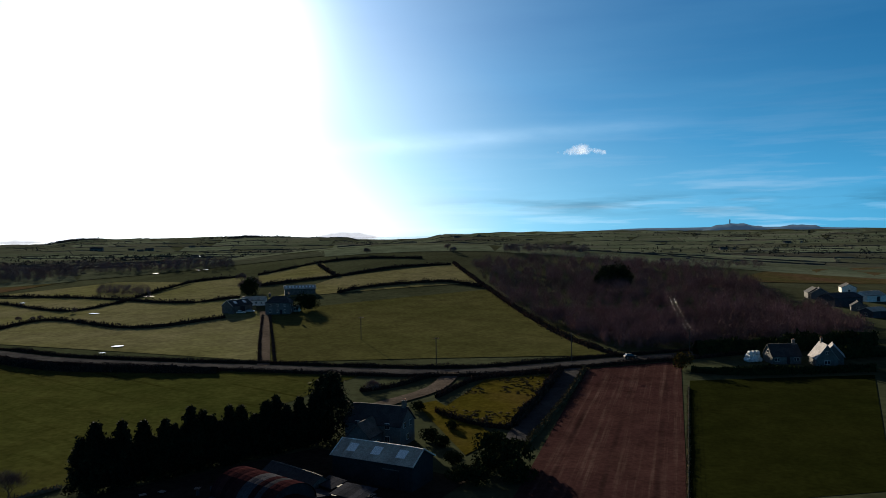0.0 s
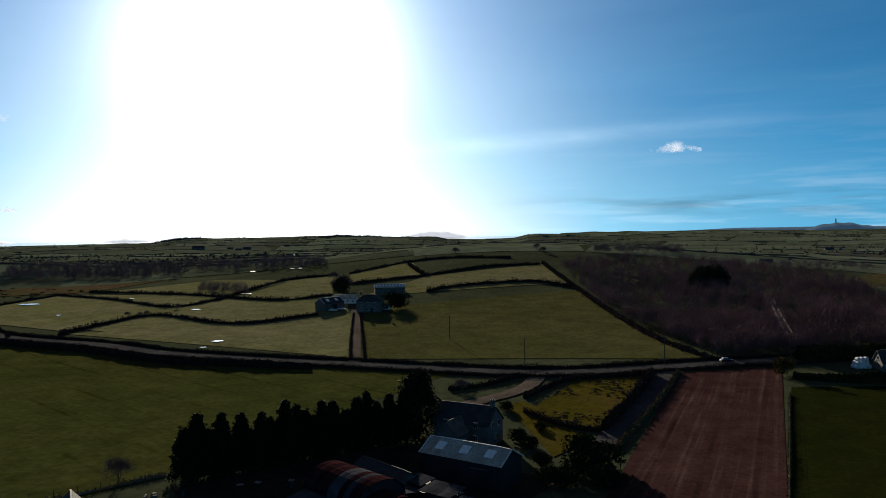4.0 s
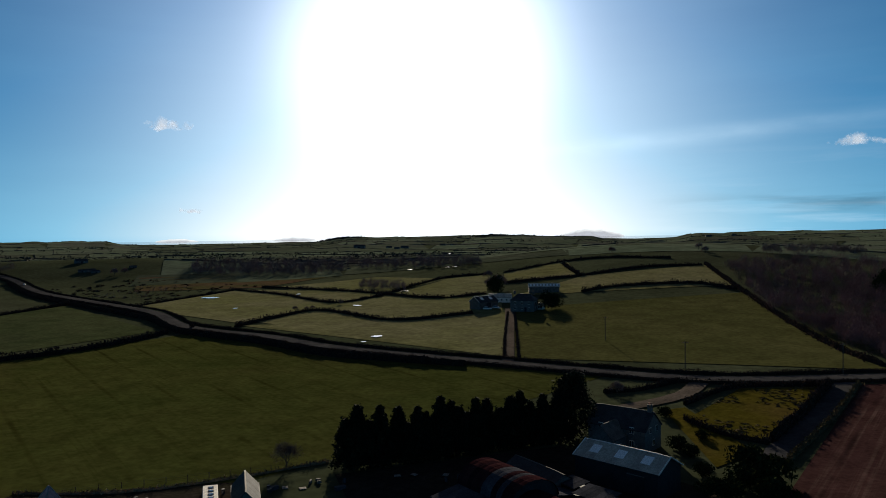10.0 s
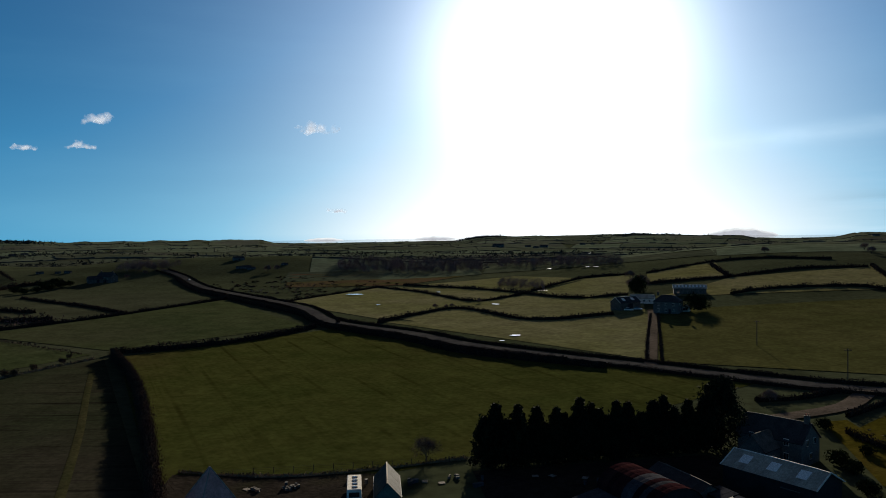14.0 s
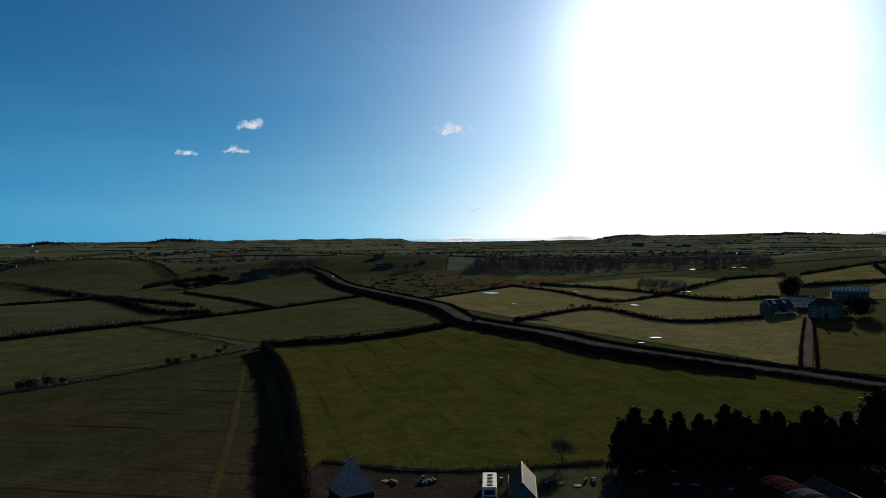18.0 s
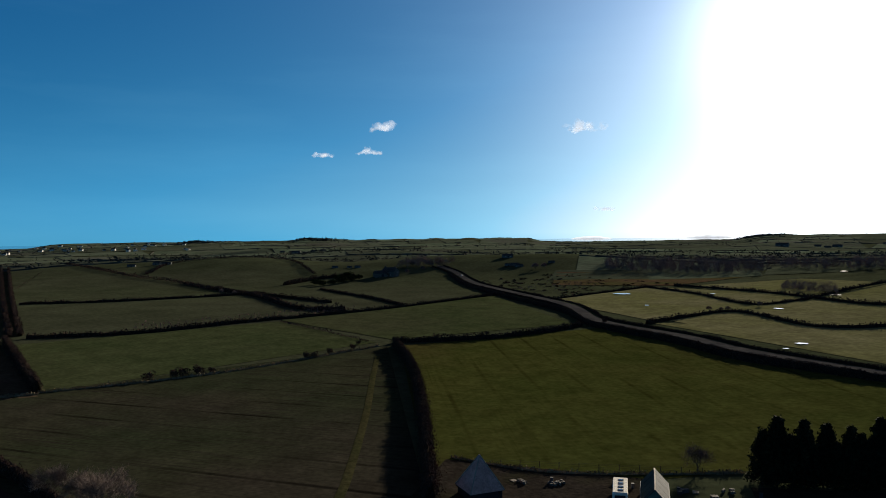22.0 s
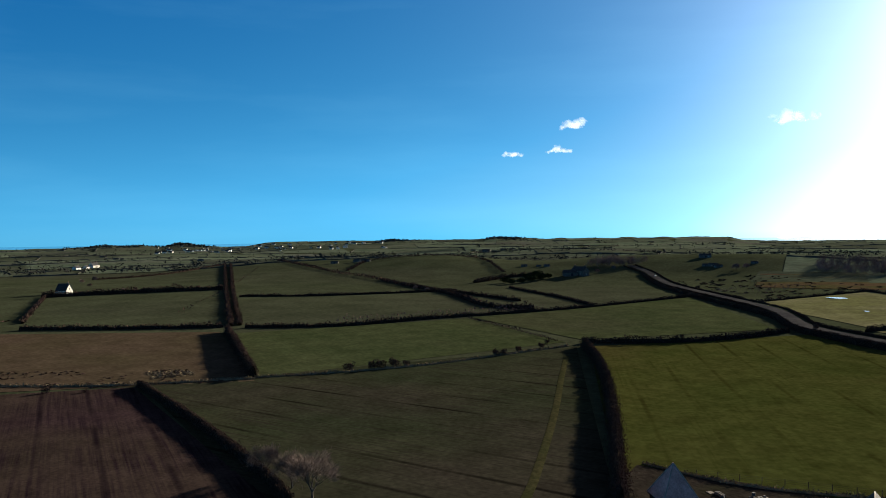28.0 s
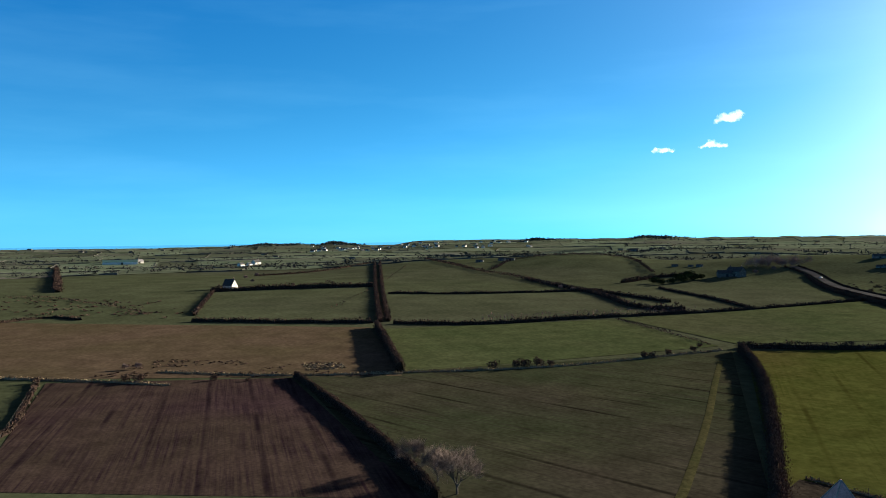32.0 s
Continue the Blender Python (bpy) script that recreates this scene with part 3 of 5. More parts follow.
# ---- far patchwork of fields and hedges ----
def far_patchwork():
    rnd = random.Random(5)
    rings = [670 * 1.13 ** i for i in range(15)]
    v, f = [], []
    hv, hf = [], []

    def twig_wall(a, b, h):
        n = max(1, int((Vector(b) - Vector(a)).length / 16))
        for k in range(n):
            p = [a[i] + (b[i] - a[i]) * k / n for i in (0, 1)]
            q = [a[i] + (b[i] - a[i]) * (k + 1.15) / n for i in (0, 1)]
            t = len(hv)
            h1, h2 = h * rnd.uniform(0.3, 1.5), h * rnd.uniform(0.3, 1.5)
            w = h * 0.45
            for (x, y), z in ((p, 0), (q, 0)):
                zz = gz(x, y)
                hv.extend([(x - w, y - w, zz), (x, y, zz + (h1 if (x, y) == tuple(p) else h2)), (x + w, y + w, zz)])
            hf.extend([(t, t + 3, t + 4, t + 1), (t + 1, t + 4, t + 5, t + 2), (t, t + 1, t + 2), (t + 3, t + 5, t + 4)])
    for i in range(len(rings) - 1):
        r0, r1 = rings[i], rings[i + 1]
        b = -36 + rnd.uniform(0, 4)
        while b < 112:
            w = rnd.uniform(70, 190) / r0 * 57.3
            lean = rnd.uniform(-0.6, 0.6)
            c = []
            for bb, rr in ((b, r0), (b + w, r0 * rnd.uniform(0.98, 1.02)), (b + w + lean, r1), (b + lean, r1 * rnd.uniform(0.98, 1.03))):
                c.append((-rr * math.sin(radians(bb)), rr * math.cos(radians(bb))))
            if r0 < 980 and b > 36:
                b += w
                continue
            k = len(v)
            n = 4
            for s in range(n + 1):
                for t in range(n + 1):
                    x = (1 - s / n) * ((1 - t / n) * c[0][0] + t / n * c[1][0]) + s / n * ((1 - t / n) * c[3][0] + t / n * c[2][0])
                    y = (1 - s / n) * ((1 - t / n) * c[0][1] + t / n * c[1][1]) + s / n * ((1 - t / n) * c[3][1] + t / n * c[2][1])
                    v.append((x, y, gz(x, y) + 0.05 + 0.0005 * r0))
            for s in range(n):
                for t in range(n):
                    p = k + s * (n + 1) + t
                    f.append((p, p + n + 1, p + n + 2, p + 1))
            if r0 > (1000 if b > 36 else 765):
                if rnd.random() < 0.7:
                    twig_wall(c[0], c[1], 1.1 + r0 / 2200)
                if rnd.random() < 0.6:
                    twig_wall(c[1], c[2], 1.1 + r0 / 2200)
            b += w
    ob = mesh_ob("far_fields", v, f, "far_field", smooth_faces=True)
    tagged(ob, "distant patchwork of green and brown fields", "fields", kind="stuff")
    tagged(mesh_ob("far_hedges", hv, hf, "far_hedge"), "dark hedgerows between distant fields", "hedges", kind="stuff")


far_patchwork()


# ---- hedges ----
def brush(points, height, width, density, seed, size=0.5, heart=True):
    """Loose twiggy triangles that fill a hedge's body along a line; returns verts and faces."""
    rnd = np.random.RandomState(seed)
    line = along(points, 2.0)
    v, f = [], []
    for i in range(len(line) - 1):
        a, b = line[i], line[i + 1]
        d = b - a
        L = d.length
        if L < 0.01:
            continue
        s = Vector((-d.y, d.x, 0)) / L
        lump = 0.92 + (0.12 if density > 150 else 0.5) * noise.noise(Vector((a.x * 0.11, a.y * 0.11, seed))) + (0.12 if density > 150 else 0.35) * noise.noise(Vector((a.x * 0.4, a.y * 0.4, seed)))
        z0 = gz(a.x, a.y)
        for _ in range(max(1, int(density * L))):
            u, w, h = rnd.rand(), rnd.randn() * 0.3, rnd.rand() ** 0.8
            q = a + d * u + s * w * width * (1.15 - 0.6 * h)
            z = z0 + h * height * lump
            e = rnd.randn(3, 3) * size * np.array((0.5, 0.5, 0.8))
            k = len(v)
            for c in e:
                v.append((q.x + c[0], q.y + c[1], max(z0 - 0.1, z + c[2])))
            f.append((k, k + 1, k + 2))
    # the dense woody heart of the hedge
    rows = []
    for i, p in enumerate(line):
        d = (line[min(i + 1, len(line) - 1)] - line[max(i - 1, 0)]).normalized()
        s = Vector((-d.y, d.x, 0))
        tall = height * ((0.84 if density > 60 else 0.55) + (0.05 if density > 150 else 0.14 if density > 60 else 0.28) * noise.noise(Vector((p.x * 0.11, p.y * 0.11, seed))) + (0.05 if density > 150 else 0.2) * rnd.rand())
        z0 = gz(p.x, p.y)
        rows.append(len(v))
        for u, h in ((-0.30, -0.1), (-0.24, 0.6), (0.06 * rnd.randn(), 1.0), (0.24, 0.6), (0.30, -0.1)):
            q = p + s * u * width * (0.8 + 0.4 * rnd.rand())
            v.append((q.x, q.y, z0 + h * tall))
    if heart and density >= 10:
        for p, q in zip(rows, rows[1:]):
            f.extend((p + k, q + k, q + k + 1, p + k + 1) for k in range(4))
    return v, f


HEDGE_SEED = [10]


def hedge(points, height=2.2, width=2.4, density=14, size=0.5, label="bare winter hedge of thorn and bramble", mat="hedge"):
    HEDGE_SEED[0] += 1
    v, f = brush(points, height, width, density, HEDGE_SEED[0], size, mat != "wood")
    twigs = [c for c in f if len(c) == 3]
    stems = [c for c in f if len(c) == 4]
    root = new("hedge")
    loose = 3 * len(twigs)
    tagged(mesh_ob("brush", v[:loose], twigs, mat, root), kind="stuff")
    # thorn hedges take a heart coloured for the shade inside them
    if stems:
        mesh_ob("heart", v[loose:], [tuple(i - loose for i in c) for c in stems], "hedge_heart_shade" if mat == "hedge" else mat, root)
    return tagged(root, label, "hedge", group="field hedges")


TALL = "tall dense dark hedge throwing a long shadow"
THIN = "thin gappy hedge on a field bank"
hedge([(-237.7, 190.5), (-206.3, 170.7), (-174.0, 147.7), (-133.2, 115.2), (-94.2, 82.8)], 4.0, 3.0, 520, 0.17, TALL)
hedge([(-245.4, 195.9), (-224.3, 225.1), (-216.7, 254.6), (-217.0, 283.9)], 2.6, 2.4, 40, 0.45, "thick clipped hedge of small thorn trees")
hedge([(-368.4, 82.1), (-298.5, 71.0), (-243.6, 62.2)], 4.2, 3.2, 190, 0.26, TALL)
hedge([(-248.7, 28.6), (-201.1, 33.7), (-169.0, 36.3), (-142.4, 37.6), (-124.3, 37.4)], 2.3, 2.2, 300, 0.18, TALL)
hedge([(-435.8, -4.6), (-409.5, 41.0), (-388.3, 84.4)], 2.4, 2.6, 26, 0.5)
hedge([(-380.6, 93.5), (-359.0, 138.3), (-362.5, 194.2), (-359.7, 274.9), (-376.1, 397.0)], 2.2, 2.4, 24, 0.5)
hedge([(-362.6, 133.7), (-362.5, 194.2), (-361.1, 260.8)], 4.5, 3.0, 8, 0.5, "hedge grown up into bare saplings", "wood")
hedge([(-578.0, 138.3), (-551.9, 186.0), (-541.8, 247.0), (-540.1, 303.6)], 2.2, 2.4, 14, 0.6)
hedge([(-1262.3, 279.6), (-733.8, 162.7), (-514.5, 115.2), (-390.3, 88.9)], 2.6, 3, 14, 0.6, "dark hedge along a straight sunken lane")
hedge([(-1174.5, 268.5), (-728.4, 167.7), (-510.7, 119.6), (-392.0, 93.8)], 2.6, 3, 14, 0.6, "dark hedge along a straight sunken lane")
hedge([(-1113.0, 324.4), (-795.0, 287.6), (-698.7, 293.6), (-592.9, 287.0)], 3, 4, 8, 0.8)
hedge([(-603.6, 292.3), (-506.5, 279.6), (-408.5, 250.7), (-373.3, 261.5)], 3.2, 5, 14, 0.7, "ragged hedge with small bare trees")
hedge([(-778.5, 300.9), (-879.7, 377.8), (-850.7, 456.9), (-790.0, 477.2), (-652.7, 421.8)], 2.5, 4, 8, 0.8)
hedge([(-541.1, 355.3), (-443.2, 329.4), (-370.9, 303.8)], 1.8, 2.4, 12, 0.6)
hedge([(-597.3, 354.3), (-618.4, 406.2), (-609.6, 440.8)], 4, 4, 16, 0.7)
hedge([(-351.6, 204.7), (-302.2, 198.2), (-254.6, 190.4)], 1.2, 1.6, 8, 0.4, THIN)
hedge([(-243.2, 62.6), (-236.6, 90.9), (-234.5, 125.4), (-242.1, 186.2)], 0.8, 1.4, 20, 0.34, "low stony field bank with dead grass", "bank_stone")
hedge([(-274.4, -14.1), (-258.8, 11.9), (-251.5, 27.9), (-241.3, 62.1)], 0.8, 2.0, 26, 0.34, "tussocky bank of stones and dead grass", "bank_stone")
hedge([(-289.2, -78.9), (-269.1, -41.6), (-248.3, -9.2)], 0.8, 2.0, 26, 0.34, "tussocky bank of stones and dead grass", "bank_stone")
hedge([(-194.9, -44.9), (-208.9, -43.7), (-268.3, -49.6)], 1.4, 2.0, 26, 0.35)
hedge([(-466.9, 75.8), (-535.2, 99.9), (-701.5, 163.6), (-967.6, 256.2)], 2.0, 3, 0.1, 0.6)
hedge([(-468.5, -3.7), (-549.2, 1.5), (-659.1, 9.9)], 2.0, 2.4, 16, 0.6)
hedge([(-661.2, 7.7), (-666.7, 32.4), (-666.4, 71.2), (-659.3, 112.4), (-652.0, 142.2)], 4.6, 5, 40, 0.6, "overgrown dark hedge with bare trees in it")
hedge([(-672.7, 7.9), (-672.4, 72.0), (-657.9, 143.5)], 2.2, 2.6, 14, 0.6)
hedge([(-943.8, 62.3), (-1003.8, 151.8), (-1140.7, 249.5)], 2.4, 3.4, 10, 0.7)
hedge([(-452.1, -116.3), (-489.6, -85.7), (-469.6, -64.1)], 1.8, 2.6, 14, 0.5)
hedge([(-703.7, -113.1), (-891.4, -143.5), (-1406.1, -227.5)], 4.5, 6, 26, 0.8, "narrow dark belt of trees")
hedge([(-663.8, -157.1), (-654.6, -114.2), (-563.9, -60.6), (-485.1, -29.2)], 1.4, 3, 4, 0.6, THIN)
hedge([(-196.8, 306.0), (-193.6, 335.7), (-182.6, 364.5), (-129.0, 329.9), (-96.9, 352.6)], 2.0, 2.4, 14, 0.5)
hedge([(-318.4, 491.6), (-255.1, 450.2), (-192.5, 398.7), (-174.2, 428.4)], 1.8, 2.4, 10, 0.6)
hedge([(-303.2, 508.8), (-210.0, 459.9), (-139.6, 413.5), (-108.9, 426.8)], 2.0, 2.6, 12, 0.6)
hedge([(-175.1, 422.2), (-172.9, 480.5), (-163.7, 530.1), (-137.4, 538.8)], 2.0, 3, 10, 0.6)
hedge([(-316.8, 383.5), (-316.6, 424.6), (-313.5, 492.1)], 1.6, 2.4, 10, 0.6)
hedge([(-57.5, 248.6), (-67.8, 295.4), (-80.4, 356.2)], 0.9, 1.3, 26, 0.3, "low trimmed hedge beside the drive")
hedge([(-52.7, 249.2), (-63.3, 295.8), (-77.1, 356.1)], 0.9, 1.3, 26, 0.3, "low trimmed hedge beside the drive")
hedge([(-54.9, 431.1), (-37.0, 453.6), (3.9, 468.8), (26.4, 447.8)], 2.6, 3.0, 22, 0.5)
hedge([(-110.3, 477.5), (-84.5, 496.8), (-64.8, 509.6), (-27.9, 550.3), (11.2, 563.2)], 2.0, 2.6, 16, 0.6)
hedge([(-125.0, 542.6), (-89.7, 604.8), (-55.1, 619.8), (-10.4, 606.8)], 2.0, 2.6, 14, 0.6)
hedge([(-88.4, 584.2), (-76.8, 542.6), (-65.5, 506.9)], 2.4, 3.0, 16, 0.6)
hedge([(13.4, 570.4), (30.1, 435.7), (41.5, 336.6), (50.1, 280.4), (60.0, 250.4)], 2.0, 3.0, 26, 0.5)
hedge([(67.2, 203.2), (53.1, 160.7), (39.3, 119.4)], 0.6, 0.7, 30, 0.22, "low rough grass strip along a wire fence", "dry_grass")
hedge([(36.6, 225.7), (25.6, 192.0), (16.6, 167.2)], 2.4, 2.0, 70, 0.35)
hedge([(44.7, 230.0), (33.3, 195.1), (22.9, 167.1), (17.5, 153.1)], 1.2, 1.6, 40, 0.3, "pale grassy bank beside the lane", "dry_grass")
hedge([(-0.2, 195.9), (12.9, 218.1), (36.1, 225.7)], 1.4, 1.6, 34, 0.35)
hedge([(-0.2, 181.3), (7.4, 170.7), (15.9, 165.8)], 1.6, 1.8, 34, 0.35)
hedge([(75.3, 225.3), (87.7, 220.9), (105.6, 222.3), (130.0, 225.4)], 2.0, 3.0, 110, 0.4, "dark garden shrubs behind the houses", "dark_leaf")
hedge([(-20.4, 204.2), (-11.1, 210.2), (-1.7, 222.9)], 1.6, 2.4, 34, 0.35)
hedge([(-669.8, 295.7), (-559.8, 289.5), (-501.1, 292.0), (-425.1, 287.0)], 2.6, 4, 12, 0.6, "ragged hedge with small bare trees")
hedge([(-111.0, 103.0), (-92.8, 108.5), (-79.0, 119.1), (-65.5, 133.0)], 0.6, 0.9, 26, 0.26, "tumbled stone wall with dead weeds", "bank_stone")
for off in (6.2, -6.2):
    pts = along(MAIN_ROAD, 40)
    side = []
    for i, p in enumerate(pts):
        d = (pts[min(i + 1, len(pts) - 1)] - pts[max(i - 1, 0)]).normalized()
        q = (p.x - d.y * off, p.y + d.x * off)
        side.append(q)
    hedge(side, 1.25, 1.5, 60, 0.26, "clipped low roadside hedge")
hedge([(85.4, 250.6), (102.9, 255.0), (123.6, 260.5), (157.2, 273.0)], 5.0, 6.0, 80, 0.55, "tall dark shrubs and trees along the road", "dark_leaf")
hedge([(128.0, 243.4), (136.3, 247.5), (146.8, 249.6)], 4.0, 5.0, 70, 0.5, "dark garden shrubs behind the houses", "dark_leaf")
# the road runs between deep hedgebanks west of the drive
hedge([(-553.3, 514.4), (-446.5, 438.9), (-348.6, 378.4), (-263.2, 328.1), (-212.1, 286.4), (-155.5, 261.7), (-121.4, 242.7), (-88.4, 235.7), (-66.4, 232.3)], 2.3, 3.0, 130, 0.30, "deep overgrown roadside hedgebank")


# ---- trees ----
def part(name, verts, faces, mat, parent, label=""):
    return mesh_ob(name, verts, faces, mat, parent, label)


def tube(v, f, a, b, ra, rb, n=5):
    a, b = Vector(a), Vector(b)
    d = (b - a).normalized()
    s = d.cross(Vector((0.3, 0.9, 0.2))).normalized()
    t = d.cross(s)
    k = len(v)
    for p, r in ((a, ra), (b, rb)):
        for i in range(n):
            w = 2 * math.pi * i / n
            v.append(tuple(p + s * r * math.cos(w) + t * r * math.sin(w)))
    for i in range(n):
        j = (i + 1) % n
        f.append((k + i, k + j, k + n + j, k + n + i))


def conifer(height, radius, seed, label, tufts=3600, blunt=0.62):
    """A shelter-belt pine: tiers of drooping limbs of uneven reach, thick to the ground, with a ragged leader."""
    rnd = np.random.RandomState(seed)
    root = new("conifer")
    v, f = [], []
    tube(v, f, (0, 0, -0.3), (0, 0, height * 0.55), 0.22, 0.12, 7)
    tube(v, f, (0, 0, height * 0.55), (0, 0, height * 0.97), 0.12, 0.02, 5)
    part("trunk", v, f, "bark", root)
    v, f = [], []
    limbs = 120
    for i in range(limbs):
        h = ((i + rnd.rand()) / limbs) ** 0.92
        w = i * 2.399 + rnd.randn() * 0.5
        reach = radius * (1 - h * 0.96) ** blunt * rnd.uniform(0.62, 1.18)
        z0 = height * (0.06 + 0.93 * h)
        rise = rnd.uniform(-0.25, 0.18)
        for _ in range(tufts // limbs):
            u = rnd.rand() ** 0.6
            g = rnd.randn(3) * (0.16 + 0.10 * (1 - h)) * radius / 3
            x, y, z = u * reach * math.cos(w) + g[0], u * reach * math.sin(w) + g[1], z0 + rise * u * reach + g[2] * 1.4
            e = rnd.randn(3, 3) * 0.24
            k = len(v)
            v.extend([(x + q[0], y + q[1], max(0.02, z + q[2])) for q in e])
            f.append((k, k + 1, k + 2))
    part("crown", v, f, "needles", root)
    return tagged(root, label, "tree")


def bare_tree(height, spread, seed, mat="wood", label="bare winter tree with a fine twiggy crown", twigs=2600):
    rnd = random.Random(seed)
    root = new("bare_tree")
    v, f, tips = [], [], []

    def grow(p, d, length, r, level):
        q = p + d * length
        tube(v, f, p, q, r, r * 0.62, 5 if level < 2 else 3)
        if level >= 5:
            tips.append((q, d))
            return
        for _ in range(4 if level == 0 else 3 if level == 1 else 2):
            e = Vector((rnd.gauss(0, 1), rnd.gauss(0, 1), rnd.gauss(0.25, 0.6))).normalized()
            grow(p + d * length * rnd.uniform(0.7, 1), (d + e * spread * 0.8).normalized(), length * rnd.uniform(0.75, 0.98), r * 0.6, level + 1)

    grow(Vector((0, 0, -0.2)), Vector((0, 0, 1)), height * 0.15, height * 0.02, 0)
    part("trunk", v, f, "bark", root)
    tv, tf = [], []
    for i in range(twigs):
        q, d = tips[i % len(tips)]
        c = q + Vector((rnd.gauss(0, 1), rnd.gauss(0, 1), rnd.gauss(0, 1))) * height * 0.05
        e = (d + Vector((rnd.gauss(0, 0.7), rnd.gauss(0, 0.7), rnd.gauss(0.2, 0.7)))).normalized() * height * 0.10
        s = e.cross(Vector((rnd.random(), rnd.random(), rnd.random()))).normalized() * 0.035
        k = len(tv)
        tv.extend([tuple(c - s), tuple(c + s), tuple(c + e)])
        tf.append((k, k + 1, k + 2))
    part("crown", tv, tf, mat, root)
    return tagged(root, label, "tree")


def bush(width, height, seed, mat="dark_leaf", label="round dark evergreen bush", name="bush", n=900):
    rnd = np.random.RandomState(seed)
    v, f = [], []
    lobes = [(rnd.randn() * width * 0.22, rnd.randn() * width * 0.22, rnd.uniform(0.35, 0.7) * height, rnd.uniform(0.3, 0.45) * width) for _ in range(6)]
    for i in range(n):
        x, y, z, r = lobes[i % 6]
        d = rnd.randn(3)
        d /= np.linalg.norm(d)
        p = np.array((x, y, z)) + d * r * rnd.uniform(0.7, 1.05) * np.array((1, 1, height / width * 0.9))
        p[2] = max(0.05, p[2])
        e = rnd.randn(3, 3) * 0.16 * max(1, width / 4)
        k = len(v)
        v.extend([tuple(p + c) for c in e])
        f.append((k, k + 1, k + 2))
    return tagged(mesh_ob(name, v, f, mat), label, "bush")


def stand(ob, xy, turn=0.0, scale=1.0, sink=0.0):
    ob.matrix_basis = pose(xy[0], xy[1], gz(*xy) - sink, 0, 0, turn) @ Matrix.Scale(scale, 4)
    return ob


def again(ob, xy, turn=0.0, scale=1.0):
    return copy_thing(ob, pose(xy[0], xy[1], gz(*xy), 0, 0, turn) @ Matrix.Scale(scale, 4))


rnd = random.Random(3)
PINES = "dark shelter-belt conifer beside the farmyard"
first = [conifer(10.4, 3.3, 1, PINES, 4800, 0.60), conifer(10.8, 3.5, 2, PINES, 4800, 0.52), conifer(11.4, 3.2, 3, PINES, 4800, 0.66)]
for ob in first:
    tagged(ob, group="shelter belt conifers")
ROW_A, ROW_B = Vector((-60.3, 130.2)), Vector((-25.4, 157.6))
for i in range(36):
    p = ROW_A.lerp(ROW_B, i / 35) + Vector((rnd.uniform(-0.8, 0.8), rnd.uniform(-0.8, 0.8)))
    s = rnd.uniform(0.80, 1.02)
    if i < 3:
        stand(first[i], p, rnd.uniform(0, 360), s)
    else:
        again(first[i % 3], p, rnd.uniform(0, 360), s)
big = conifer(13.5, 6.2, 7, "broad dark evergreen at the end of the shelter belt", 9000, 0.42)
stand(big, (-22.5, 160.0), 20)

HEDGE_TREE = bare_tree(12.0, 0.78, 11, "pale_twig", "pale bare ash tree at the end of a hedge", 2600)
stand(HEDGE_TREE, (-125.2, 41.7), 0, 1.0)
again(HEDGE_TREE, (-142.3, 38.4), 140, 0.72)
again(HEDGE_TREE, (-132.5, 40.4), 40, 0.82)
FIELD_TREE = bare_tree(10, 0.8, 17, "dark_wood", "bare purple-brown winter tree")
stand(FIELD_TREE, (-71.9, 128.2), 0, 0.75)
for spot, s in (((-110.0, 444.6), 1.7), ((-107.3, 453.2), 1.8), ((-127.7, 506.1), 1.3), ((-61.5, 368.0), 0.7),
                ((-58.1, 654.2), 1.2), ((11.0, 673.3), 1.3), ((15.3, 646.4), 1.2), ((-183.3, 390.4), 0.6), ((-197.2, 363.4), 0.6), ((-188.1, 365.7), 0.6), ((-191.2, 364.9), 0.5),
                ((-676.2, 68.2), 0.8), ((-668.7, 75.6), 0.9), ((-844.4, 46.1), 1.0), ((-905.8, 62.3), 1.1), ((-760.6, 47.9), 0.9), ((-563.5, 278.1), 0.8), ((-542.4, 278.2), 0.8),
                ((-589.0, 510.5), 1.0), ((-582.5, 484.2), 1.0), ((-606.2, 532.8), 1.2), ((-617.2, 520.4), 1.1), ((-501.6, 582.5), 1.4), ((-498.3, 592.3), 1.2), ((-284.3, -25.2), 0.45), ((-284.2, -20.9), 0.5), ((-17.1, 203.9), 0.7)):
    again(FIELD_TREE, spot, rnd.uniform(0, 360), s)
IVY = bush(7.5, 9.5, 21, "dark_leaf", "tall ivy-clad dark tree by the farm", "round_tree", 2200)
stand(IVY, (-102.4, 423.3), 0, 1.2)
for spot, s in (((-62.7, 366.7), 0.8), ((-59.9, 369.8), 0.68), ((99.2, 443.6), 1.2), ((105.7, 450.1), 1.3), ((109.6, 445.8), 1.2), ((94.1, 435.2), 1.0)):
    again(IVY, spot, rnd.uniform(0, 360), s)
COPSE = bush(9.0, 8.0, 51, "dark_leaf", "rounded dark ivy-covered tree in a small copse", "round_tree", 1500)
stand(COPSE, (-580.7, 376.4), 0, 0.8)
for spot, s in (((-567.7, 376.0), 0.9), ((-571.0, 388.8), 0.85), ((-574.0, 401.0), 1.0), ((-580.2, 415.9), 1.1), ((-586.6, 428.9), 0.9), ((-592.3, 408.5), 1.1), ((-600.3, 426.3), 1.2)):
    again(COPSE, spot, rnd.uniform(0, 360), s)
ROUND = bush(3.2, 2.6, 31)
stand(ROUND, (-4.0, 183.3))
